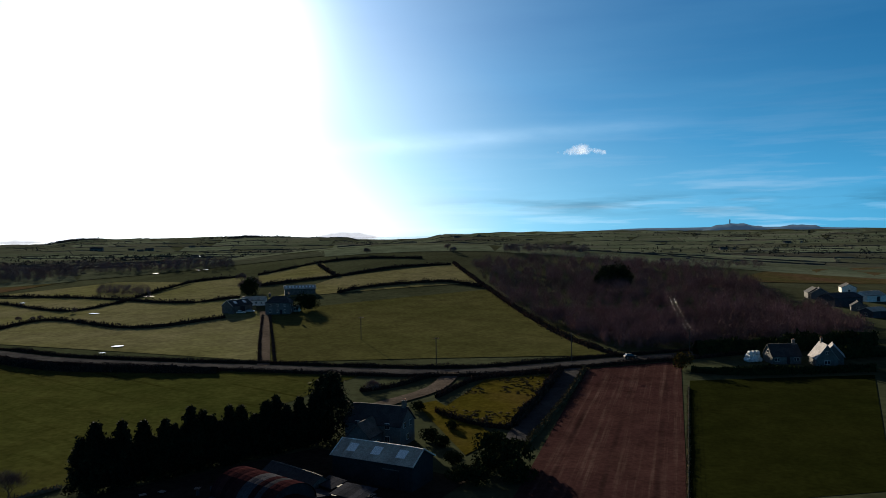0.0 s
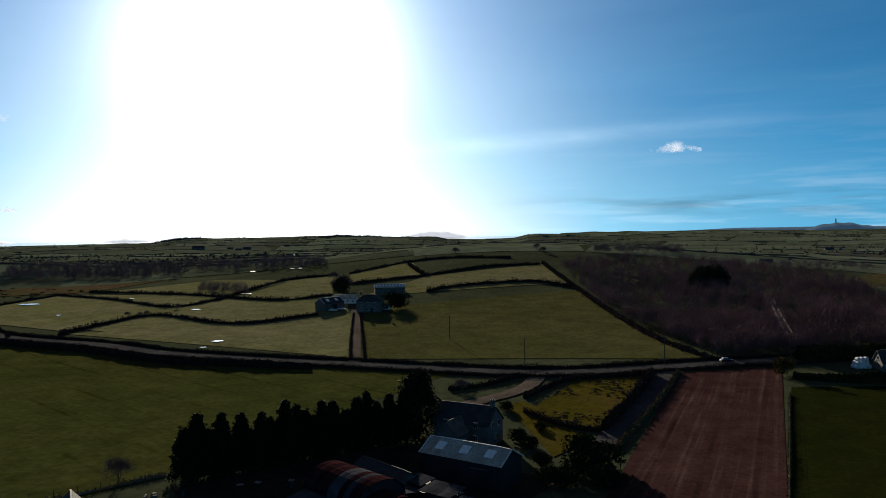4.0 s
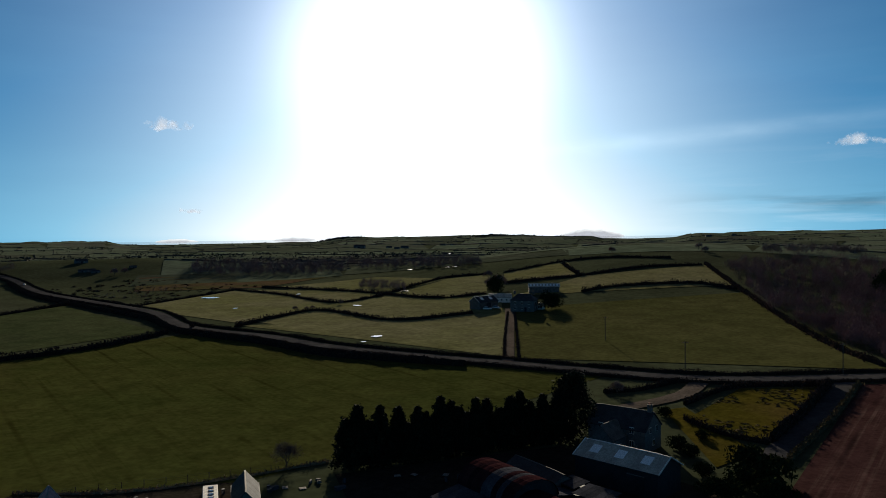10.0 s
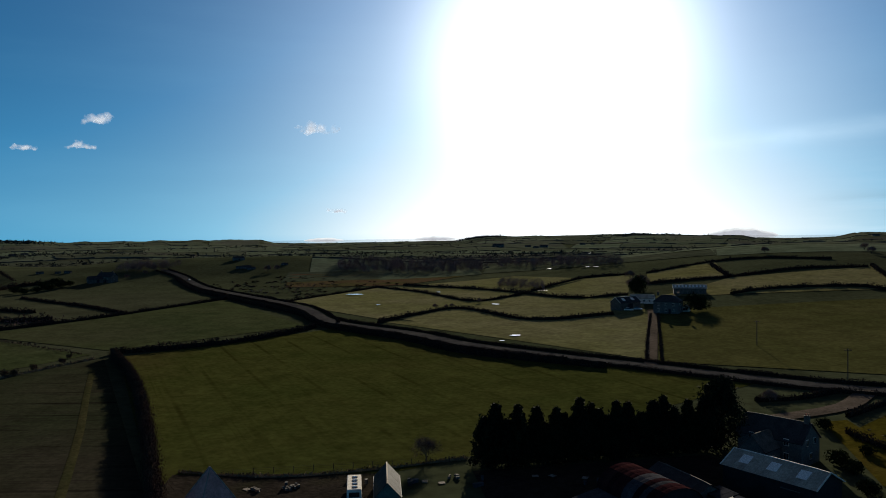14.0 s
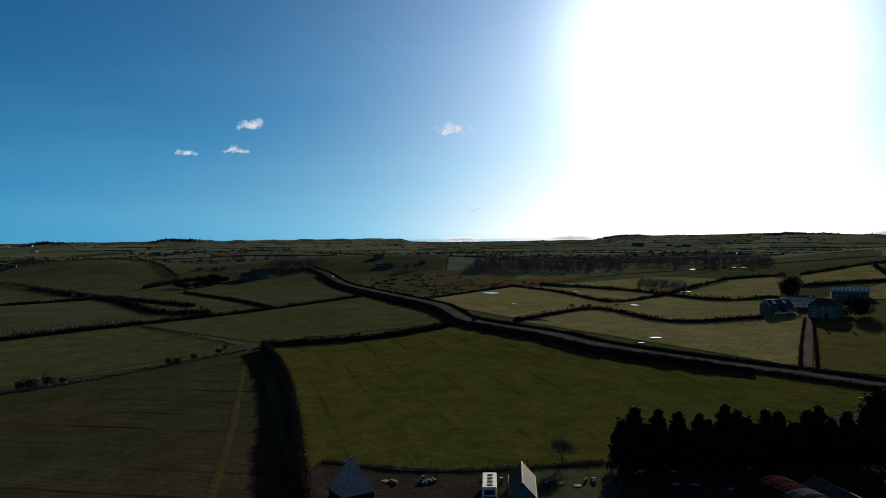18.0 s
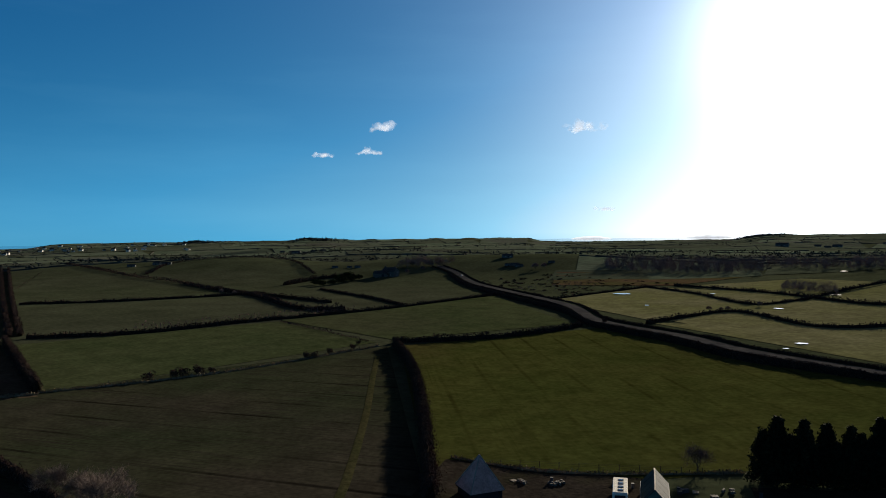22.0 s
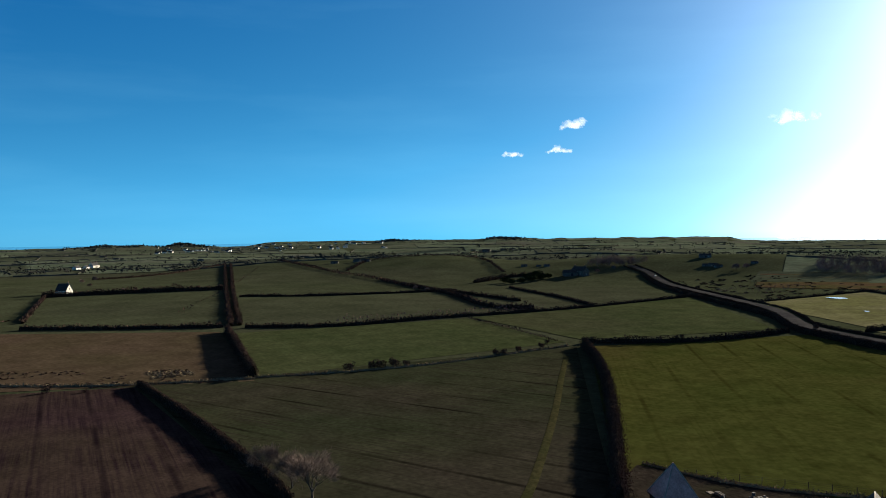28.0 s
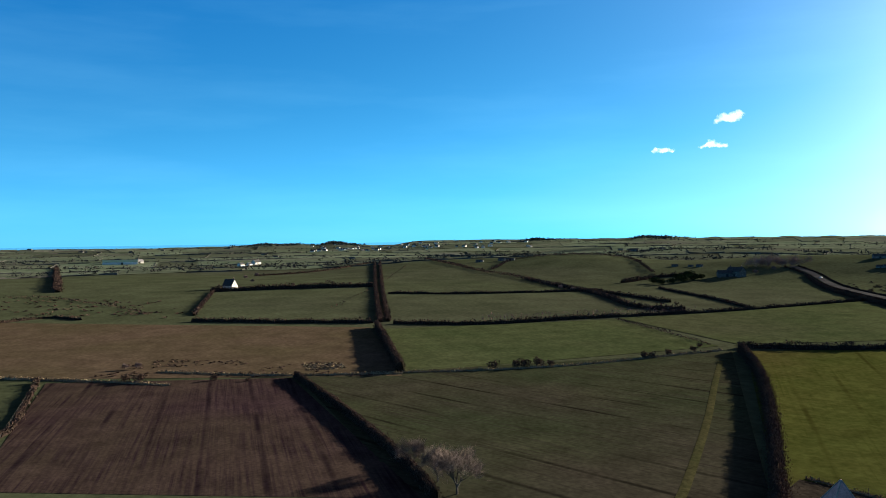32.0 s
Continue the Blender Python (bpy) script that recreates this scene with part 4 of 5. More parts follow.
for spot, s in (((-0.8, 157.7), 1.2), ((1.5, 153.6), 1.0), ((3.4, 142.4), 1.0), ((11.9, 147.5), 2.0), ((13.1, 142.1), 2.0), ((10.0, 137.3), 1.6), ((7.6, 131.3), 1.4), ((4.2, 133.7), 1.2), ((13.5, 131.2), 1.6), ((3.5, 166.2), 0.8)):
    again(ROUND, spot, rnd.uniform(0, 360), s)
THORN = bush(3.0, 3.0, 33, "hedge", "small bare thorn bush on a field edge", n=700)
stand(THORN, (-239.1, 92.9))
for spot, s in (((-237.7, 100.4), 1.0), ((-238.0, 103.8), 1.1), ((-237.2, 108.9), 1.1), ((-236.9, 113.2), 0.7), ((-237.7, 150.2), 0.9), ((-237.5, 153.0), 0.8), ((-241.4, 162.2), 0.8), ((-245.0, 175.6), 0.7), ((-252.8, 183.8), 0.6),
                ((-252.0, 3.6), 0.7), ((-246.8, 13.5), 0.4), ((-260.0, -23.1), 0.9), ((-257.6, -19.0), 1.0), ((-195.1, 306.8), 1.1), ((-426.4, 452.9), 0.9), ((-215.9, 299.9), 0.9), ((-268.6, -50.1), 0.7)):
    again(THORN, spot, rnd.uniform(0, 360), s)
GORSE = bush(3.4, 3.4, 41, "gorse", "bushy yellow-brown gorse at the field corner")
stand(GORSE, (74.6, 229.2), 0, 1.6)


# ---- woods ----
def wood(name, corners, count, height, mat, label, seed, slivers=70, size=1.0):
    """A stand of bare trees too many to count: fine upright slivers in rounded crowns."""
    r = np.random.RandomState(seed)
    a, b, c, d = [np.array(p) for p in corners]
    v, f = [], []
    for _ in range(count):
        s, t = r.rand(), r.rand()
        x, y = (1 - s) * ((1 - t) * a + t * b) + s * ((1 - t) * d + t * c)
        z0 = gz(x, y)
        h = height * (0.65 + 0.5 * r.rand()) * (1 + 0.25 * noise.noise(Vector((x * 0.02, y * 0.02, seed))))
        w = h * 0.3
        for q in range(slivers):
            u = r.randn(3) * np.array((w * 0.5, w * 0.5, h * 0.2)) + np.array((x, y, z0 + h * 0.55))
            if q < 3:
                u = np.array((x, y, z0 + h * 0.3 * q))
            e = r.randn(3) * 0.75 + np.array((0, 0, 0.55))
            e *= h * 0.11 * size
            g = np.array((r.randn(), r.randn(), 0.2 * r.randn()))
            g *= 0.072 * size / np.linalg.norm(g)
            k = len(v)
            v.extend([tuple(u - g), tuple(u + g), tuple(u + e)])
            f.append((k, k + 1, k + 2))
    return tagged(mesh_ob(name, v, f, mat), label, "wood", kind="stuff")


WOODS = "bare purple-brown birch and willow wood"
wood("woodland", ((25.5, 556.5), (147.8, 619.7), (97.1, 343.6), (35.7, 366.2)), 420, 9, "wood", WOODS, 1, 270, 1.0)
wood("woodland", ((147.8, 619.7), (209.8, 520.2), (164.9, 357.2), (97.1, 343.6)), 420, 9, "wood", WOODS, 2, 270, 1.0)
wood("woodland", ((40.6, 339.8), (119.5, 347.2), (101.6, 264.6), (63.5, 258.6)), 420, 7, "wood", WOODS, 3, 270, 1.0)
wood("woodland", ((119.5, 347.2), (185.5, 371.4), (169.3, 294.0), (100.8, 262.5)), 420, 7, "wood", WOODS, 4, 270, 1.0)
wood("woodland", ((-477.5, 664.2), (-360.7, 775.9), (-282.1, 618.1), (-431.2, 605.0)), 420, 9, "dark_wood", "dark bare wood on low ground", 5, 190, 1.2)
wood("woodland", ((-402.1, 864.8), (-182.2, 679.7), (-152.8, 599.2), (-317.2, 695.0)), 260, 8, "dark_wood", "dark bare wood on low ground", 6, 190, 1.2)
wood("woodland", ((-210.8, 475.1), (-225.6, 518.3), (-184.7, 492.2), (-164.5, 447.6)), 120, 5, "dark_wood", "low dark scrub in a wet field", 7, 160, 0.9)
wood("woodland", ((-590.5, 540.7), (-598.1, 562.6), (-639.3, 531.4), (-617.5, 499.0)), 120, 9, "dark_wood", "trees round a roadside farm", 8, 160, 1.1)
wood("woodland", ((121.7, 589.7), (311.8, 726.5), (280.3, 649.4), (113.9, 551.4)), 170, 6, "dark_wood", "line of dark bare trees beyond the wood", 10, 160, 1.0)
wood("woodland", ((61.5, 676.3), (154.5, 775.0), (141.5, 704.8), (58.8, 647.2)), 110, 8, "dark_wood", "line of dark bare trees on a far field edge", 11, 160, 1.2)
wood("scrub", ((-395.4, 433.8), (-419.4, 508.1), (-363.9, 518.3), (-326.7, 401.4)), 160, 2.5, "dark_wood", "low rough scrub on the moor", 9, 40, 1.0)


def far_woods():
    r = np.random.RandomState(77)
    v, f = [], []
    for _ in range(150):
        b0, d0 = r.uniform(-36, 110), 1075 * 2.9 ** r.rand()
        L, n = r.uniform(40, 190), r.randint(10, 44)
        for _ in range(n):
            w = radians(b0) + r.randn() * L / d0
            d = d0 + r.randn() * 12
            x, y = -d * math.sin(w), d * math.cos(w)
            z0 = gz(x, y)
            h = r.uniform(3, 8)
            for q in range(9):
                u = np.array((x, y, z0 + h * 0.5)) + r.randn(3) * np.array((h * 0.25, h * 0.25, h * 0.2))
                e = r.randn(3, 3) * h * 0.17
                k = len(v)
                v.extend([tuple(u + c) for c in e])
                f.append((k, k + 1, k + 2))
    for b0, hh, w in RISES[:6]:
        for _ in range(260):
            b = float(np.interp(b0 + r.randn() * w * 0.8, GRID_BEARINGS, PLAN_BEARINGS))
            d = r.uniform(2990, 3270)
            x, y = -d * math.sin(radians(b)), d * math.cos(radians(b))
            u0 = np.array((x, y, gz(x, y) + 2))
            for q in range(4):
                e = r.randn(3, 3) * 2.4
                k = len(v)
                v.extend([tuple(u0 + c + r.randn(3) * 2) for c in e])
                f.append((k, k + 1, k + 2))
    tagged(mesh_ob("far_woods", v, f, "far_tree"), "dark copses scattered over distant farmland", "trees", kind="stuff")


far_woods()


# ---- tufts and posts ----
def tufts(corners, count, size, mat, label, seed):
    r = np.random.RandomState(seed)
    a, b, c, d = [np.array(p) for p in corners]
    v, f = [], []
    for _ in range(count):
        s, t = r.rand(), r.rand()
        x, y = (1 - s) * ((1 - t) * a + t * b) + s * ((1 - t) * d + t * c)
        if noise.noise(Vector((x * 0.06, y * 0.06, seed))) < 0.05:
            continue
        z0 = gz(x, y)
        for _ in range(7):
            e = r.randn(3, 3) * size * np.array((1.3, 0.9, 0.5))
            k = len(v)
            v.extend([(x + q[0] + 0.4 * size, y + q[1], z0 + abs(q[2])) for q in e])
            f.append((k, k + 1, k + 2))
    return tagged(mesh_ob("rush_tufts", v, f, mat), label, "tufts", kind="stuff")


tufts(((-679.0, -160.7), (-584.4, -20.5), (-451.8, -7.5), (-520.7, -123.5)), 420, 0.9, "hedge", "dark rush tufts in rough pasture", 1)
tufts(((-306.8, -20.7), (-267.7, 53.7), (-239.8, 51.7), (-272.7, -34.5)), 380, 0.5, "hedge", "dark rush tufts in winter pasture", 2)
tufts(((-488.2, 493.2), (-471.0, 579.1), (-312.8, 524.9), (-322.2, 390.2)), 420, 1.0, "hedge", "dark heather tufts on the moor", 3)
tufts(((0.5, 183.0), (13.7, 217.3), (36.1, 225.7), (16.0, 167.1)), 500, 0.3, "dry_grass", "dead grass tufts in the paddock", 4)


tufts(((-272.0, 34.0), (-272.0, 47.0), (-259.0, 47.0), (-259.0, 34.0)), 260, 0.45, "bank_stone", "heap of stones and dead bracken in winter pasture", 5)


def post_fence(a, b, step, label):
    root = new("wire_fence")
    a, b = Vector((*a, 0)), Vector((*b, 0))
    n = int((b - a).length / step)
    wires = ([], [])
    last = None
    for i in range(n + 1):
        p = a.lerp(b, i / n)
        z = gz(p.x, p.y)
        v, f = [], []
        tube(v, f, (p.x, p.y, z - 0.2), (p.x + 0.02, p.y, z + 1.15), 0.07, 0.06, 6)
        part("post", v, f, "bark", root)
        if last:
            for h in (0.45, 0.8, 1.08):
                tube(wires[0], wires[1], (last[0], last[1], last[2] + h), (p.x, p.y, z + h), 0.012, 0.012, 3)
        last = (p.x, p.y, z)
    part("wire", wires[0], wires[1], "far_hedge", root)
    return tagged(root, label, "fence")


post_fence((67.2, 203.2), (39.4, 119.4), 3.5, "wooden post and wire fence between fields")
post_fence((-103.5, 104.0), (-67.7, 129.8), 3.5, "wooden post and wire fence along a field wall")
post_fence((-268.3, -49.6), (-194.1, -43.7), 3.5, "wooden post and wire fence beside a track")

# ---- buildings ----
def block(name, parent, mat, centre, size, turn=0.0, label="", taper=0.0):
    """A box part with its upper edges drawn in by taper."""
    (cx, cy, cz), (sx, sy, sz) = centre, size
    c, s = math.cos(radians(turn)), math.sin(radians(turn))
    v = []
    for dz, k in ((-0.5, 1.0), (0.5, 1.0 - taper)):
        for dx, dy in ((-0.5, -0.5), (0.5, -0.5), (0.5, 0.5), (-0.5, 0.5)):
            x, y = dx * sx * k, dy * sy * k
            v.append((cx + x * c - y * s, cy + x * s + y * c, cz + dz * sz))
    f = [(3, 2, 1, 0), (4, 5, 6, 7), (0, 1, 5, 4), (1, 2, 6, 5), (2, 3, 7, 6), (3, 0, 4, 7)]
    return part(name, v, f, mat, parent, label)


def drum(name, parent, mat, a, b, r, n=12, label=""):
    v, f = [], []
    tube(v, f, a, b, r, r, n)
    f.append(tuple(range(n - 1, -1, -1)))
    f.append(tuple(range(n, 2 * n)))
    return part(name, v, f, mat, parent, label)


def slab(name, parent, mat, p, q, r, s, thick, label=""):
    """A sheet with the given four top corners and a thickness."""
    a, b, d = Vector(p), Vector(q), Vector(s)
    nrm = (b - a).cross(d - a).normalized() * thick
    top = [Vector(x) for x in (p, q, r, s)]
    v = [tuple(x) for x in top] + [tuple(x - nrm) for x in top]
    return part(name, v, [(0, 1, 2, 3), (7, 6, 5, 4), (0, 4, 5, 1), (1, 5, 6, 2), (2, 6, 7, 3), (3, 7, 4, 0)], mat, parent, label)


def window(parent, x, y, z, w, h, face, frame_mat="white"):
    """A window in a wall that faces -y, +y, -x or +x: frame, panes and sill."""
    turn = {"-y": 0, "+x": 90, "+y": 180, "-x": 270}[face]
    c, s = math.cos(radians(turn)), math.sin(radians(turn))

    def at(u, out):
        return x + u * c + out * s, y + u * s - out * c
    fx, fy = at(0, 0.0)
    win = block("window", parent, frame_mat, (fx, fy, z), (w, 0.14, h), turn)
    for u in (-0.25, 0.25):
        px, py = at(u * w, 0.075)
        block("pane", win, "glass", (px, py, z), (w * 0.42, 0.03, h * 0.84), turn)
    sx, sy = at(0, 0.1)
    block("sill", win, "stone", (sx, sy, z - h / 2 - 0.06), (w + 0.2, 0.24, 0.12), turn)
    return win


def gabled(name, label, xy, length, width, eave, ridge, turn, wall="white", roof="slate", windows=(), chimneys=(), door=None, skylights=0, sheets=0, hip=0.0, category="house", over=0.3, sheet_mats=None, scale=1.0, lee=None, edging=None):
    """A pitched building on an Empty at its base: local x runs along the ridge, -y is the front."""
    root = new(name)
    a, b = length / 2, width / 2
    k = a - hip
    v = [(-a, -b, -0.6), (a, -b, -0.6), (a, b, -0.6), (-a, b, -0.6), (-a, -b, eave), (a, -b, eave), (a, b, eave), (-a, b, eave), (-k, 0, ridge - 0.1), (k, 0, ridge - 0.1)]
    f = [(3, 2, 1, 0), (0, 1, 5, 4), (2, 3, 7, 6), (1, 2, 6, 9, 5), (3, 0, 4, 8, 7), (4, 5, 9, 8), (6, 7, 8, 9)]
    part("wall", v, f, wall, root)
    drop = (ridge - eave) / b * over
    e, o = eave - drop + 0.06, b + over
    g = over if not hip else 0.0
    top = ridge + 0.06
    for side in (-1, 1):
        if sheets:
            for i in range(sheets):
                x0, x1 = -a - g + (2 * a + 2 * g) * i / sheets, -a - g + (2 * a + 2 * g) * (i + 1) / sheets - 0.03
                lift = 0.012 * (i % 2)
                q = [(x0, side * o, e + lift), (x1, side * o, e + lift), (x1, side * 0.02, top + lift), (x0, side * 0.02, top + lift)]
                slab("roof_sheet", root, lee if lee and side > 0 else sheet_mats[i % len(sheet_mats)] if sheet_mats else roof, *(q if side < 0 else q[::-1]), 0.05)
        else:
            ex = a + g + (0.0 if not hip else over)
            q = [(-ex, side * o, e), (ex, side * o, e), (k + g, side * 0.02, top), (-k - g, side * 0.02, top)]
            slab("roof_slope", root, roof, *(q if side < 0 else q[::-1]), 0.14)
    if hip:
        for side in (-1, 1):
            ex = a + over
            q = [(side * ex, -o * side, e), (side * ex, o * side, e), (side * k, 0.02 * side, top), (side * k, -0.02 * side, top)]
            slab("roof_hip", root, roof, *q, 0.14)
    if hip and roof == "plum_tile":
        for sx in (-1, 1):
            for sy in (-1, 1):
                drum("hip_cap", root, "timber", (sx * (a + over), sy * o, e + 0.04), (sx * k, 0, top + 0.05), 0.11, 6)
    if edging:
        for sx in (-1, 1):
            for side in (-1, 1):
                x0, x1 = sorted((sx * (a + g - 0.08), sx * (a + g + 0.1)))
                q = [(x0, side * (o + 0.04), e + 0.1), (x1, side * (o + 0.04), e + 0.1), (x1, side * 0.01, top + 0.1), (x0, side * 0.01, top + 0.1)]
                slab("bargeboard", root, edging, *(q if side < 0 else q[::-1]), 0.18)
    # edging whitens the cap too, standing in for sun glint on the ridge
    block("ridge_cap", root, edging or ("stone" if roof == "slate" else roof), (0, 0, top + 0.05), (2 * (k + g), 0.28, 0.12), taper=0.3)
    for side in (-1, 1):
        block("gutter", root, "dark_metal", (0, side * (o + 0.05), e - 0.05), (2 * a + 2 * g, 0.12, 0.12))
    for x, z, w, h, face in windows:
        if face in ("-y", "+y"):
            window(root, x, -b if face == "-y" else b, z, w, h, face)
        else:
            window(root, -a if face == "-x" else a, x, z, w, h, face)
    for x in chimneys:
        st = block("chimney", root, "stone", (x, 0, ridge + 0.5), (0.9, 0.6, 1.5))
        block("chimney_cap", st, "stone", (x, 0, ridge + 1.3), (1.05, 0.75, 0.12))
        for dx in (-0.22, 0.22):
            drum("chimney_pot", st, "clay", (x + dx, 0, ridge + 1.3), (x + dx, 0, ridge + 1.75), 0.12, 8)
    if door:
        x, w, h = door
        d = block("door", root, "dark_metal", (x, -b - 0.03, h / 2), (w, 0.1, h))
        block("door_frame", d, "stone", (x, -b - 0.01, h + 0.07), (w + 0.3, 0.14, 0.14))
    for i in range(skylights):
        x = -a + 2 * a * (i + 0.6) / (skylights + 0.2)
        t0, t1 = 0.35, 0.78
        w = min(0.9, a / skylights * 0.5)
        y0, y1 = -o * (1 - t0), -o * (1 - t1)
        z0, z1 = e + (top - e) * t0 + 0.06, e + (top - e) * t1 + 0.06
        slab("skylight", root, "clear_sheet", (x - w, y0, z0), (x + w, y0, z0), (x + w, y1, z1), (x - w, y1, z1), 0.04, "translucent white roof sheet")
    root.matrix_basis = pose(xy[0], xy[1], gz(*xy), 0, 0, turn) @ Matrix.Scale(scale, 4)
    return tagged(root, label, category)


TWO = tuple((x, z, 1.0, 1.3, "-y") for x in (-3.4, 0, 3.4) for z in (1.6, 4.2)) + ((0, 1.6, 1.0, 1.2, "+x"), (1.4, 4.2, 0.9, 1.2, "+x"), (-1.4, 4.2, 0.9, 1.2, "+x"), (0, 5.6, 0.7, 0.9, "-x"))

# farmyard under the camera
gabled("farmhouse", "pale two-storey farmhouse with a dark slate roof", (-11.9, 158.4), 12.5, 7.0, 4.6, 7.6, -23.0, "shaded_render", "slate", TWO, (5.6,), (1.7, 1.0, 2.1))
gabled("house_wing", "lower pale wing joined to the farmhouse", (-14.5, 153.0), 6.0, 5.0, 3.4, 5.8, 67.0, "shaded_render", "stone", ((0.0, 1.5, 0.9, 1.1, "-x"), (0.0, 1.5, 0.9, 1.1, "-y")), (), None)
gabled("farm_shed", "long shed with a grey metal roof and pale skylights", (-9.8, 134.8), 16.4, 7.2, 4.4, 6.4, -28.7, "dark_metal", "grey_sheet", (), (), (4.0, 3.0, 3.2), skylights=3, sheets=16, category="shed", edging="white")
gabled("long_shed", "low dark shed with a worn ridge", (-24.0, 129.2), 13.0, 5.0, 2.6, 4.0, -41.9, "stone", "slate", (), (), (2.0, 1.2, 2.0), sheets=12, sheet_mats=("slate",), category="shed")
gabled("garden_shed", "small green shed with one dark and one pale roof slope", (-68.9, 109.2), 11.0, 3.9, 1.8, 3.9, 122.8, "green_paint", "grey_sheet", ((0.6, 1.3, 0.8, 0.7, "-y"),), (), None, sheets=9, sheet_mats=("blue_sheet",), category="shed", lee="dark_teal")
# the shadowed front of this house is put in as dark wall cladding
gabled("pyramid_roof_house", "small house with a steep plum-brown pyramid roof", (-91.7, 91.6), 5.7, 5.7, 1.9, 6.8, -20.0, "dark_metal", "plum_tile", (), (), None, hip=2.75)


def round_barn():
    """Curved-roof barn whose sheets run over the vault in rusty and bright bands, with lean-tos."""
    root = new("round_barn")
    L, W, spring, rise = 13.5, 9.4, 3.3, 3.2
    v, f = [], []
    n = 12

    def arch(i, grow=0.0):
        w = math.pi * i / n
        return -math.cos(w) * (W / 2 + grow), spring + math.sin(w) * (rise + grow)
    for x in (-L / 2, L / 2):
        k = len(v)
        v.extend([(x, -W / 2, -0.5), (x, W / 2, -0.5)] + [(x, *arch(i)) for i in range(n, -1, -1)])
        f.append(tuple(range(k, k + n + 3)) if x < 0 else tuple(range(k + n + 2, k - 1, -1)))
    m = n + 3
    for j in range(m):
        f.append((j, j + m, (j + 1) % m + m, (j + 1) % m))
    part("wall", v, f, "dark_metal", root)
    bands = ("rust", "rust", "rust_dark", "rust", "rust", "dull_sheet", "dull_sheet", "rust_dark", "dull_sheet", "rust", "rust")
    for b, mat in enumerate(bands):
        x0, x1 = -L / 2 - 0.2 + (L + 0.4) * b / len(bands), -L / 2 - 0.2 + (L + 0.4) * (b + 1) / len(bands) + 0.05
        v, f = [], []
        for i in range(n + 1):
            for x, lift in ((x0, 0.05), ((x0 + x1) / 2, 0.075), (x1, 0.05)):
                v.append((x, *arch(i, lift + 0.02 * (b % 2))))
        for i in range(n):
            for c in (0, 1):
                p = 3 * i + c
                f.append((p, p + 1, p + 4, p + 3))
        part("roof_sheet", v, f, mat, root)
    x0 = L / 2
    for b, mat in enumerate(("rust", "rust_dark", "rust")):
        v, f = [], []
        for i in range(n + 1):
            w = math.pi * i / n
            for x in (x0 + 1.6 * b, x0 + 1.6 * (b + 1)):
                v.append((x, -math.cos(w) * 3.6 - 0.6, 2.4 + math.sin(w) * 2.7))
        for i in range(n):
            f.append((2 * i, 2 * i + 1, 2 * i + 3, 2 * i + 2))
        part("porch_sheet", v, f, mat, root)
    for side, mat in ((-1, "dull_sheet"), (1, "dull_sheet")):
        for i in range(7):
            xa, xb = -L / 2 + L * i / 7, -L / 2 + L * (i + 1) / 7 - 0.04
            q = [(xa, side * (W / 2 + 5.5), 2.2), (xb, side * (W / 2 + 5.5), 2.2), (xb, side * W / 2, 3.2), (xa, side * W / 2, 3.2)]
            slab("lean_to_sheet", root, mat, *(q if side < 0 else q[::-1]), 0.06)
        block("lean_to_wall", root, "dark_metal", (0, side * (W / 2 + 5.2), 0.8), (L, 0.2, 2.6))
    xy = (-27.1, 118.0)
    root.matrix_basis = pose(*xy, gz(*xy), 0, 0, -39.0)
    return tagged(root, "round-roofed barn of rusty red and grey iron sheets", "barn")


round_barn()


def flat_shed(xy, length, width, height, turn, label, mat="dull_sheet"):
    root = new("lean_shed")
    block("wall", root, "dark_metal", (0, 0, height / 2 - 0.3), (length, width, height))
    n = max(3, int(length / 1.1))
    for i in range(n):
        xa, xb = -length / 2 - 0.2 + (length + 0.4) * i / n, -length / 2 - 0.2 + (length + 0.4) * (i + 1) / n - 0.03
        h0, h1 = height - 0.05 + 0.01 * (i % 2), height + 0.5 + 0.01 * (i % 2)
        slab("roof_sheet", root, mat, (xa, -width / 2 - 0.2, h0), (xb, -width / 2 - 0.2, h0), (xb, width / 2 + 0.2, h1), (xa, width / 2 + 0.2, h1), 0.05)
    block("door", root, "dark_metal", (0, -width / 2 - 0.05, 1.0), (1.8, 0.08, 2.0))
    root.matrix_basis = pose(*xy, gz(*xy), 0, 0, turn)
    return tagged(root, label, "shed")


flat_shed((-13.3, 119.9), 6.0, 4.0, 3.0, -32.0, "low shed with a grey iron mono-pitch roof")
flat_shed((-8.1, 113.9), 6.0, 3.5, 2.8, -31.6, "low shed with a pale iron mono-pitch roof")
flat_shed((-17.6, 124.9), 4.0, 3.0, 2.8, -41.3, "low shed with a grey iron mono-pitch roof")


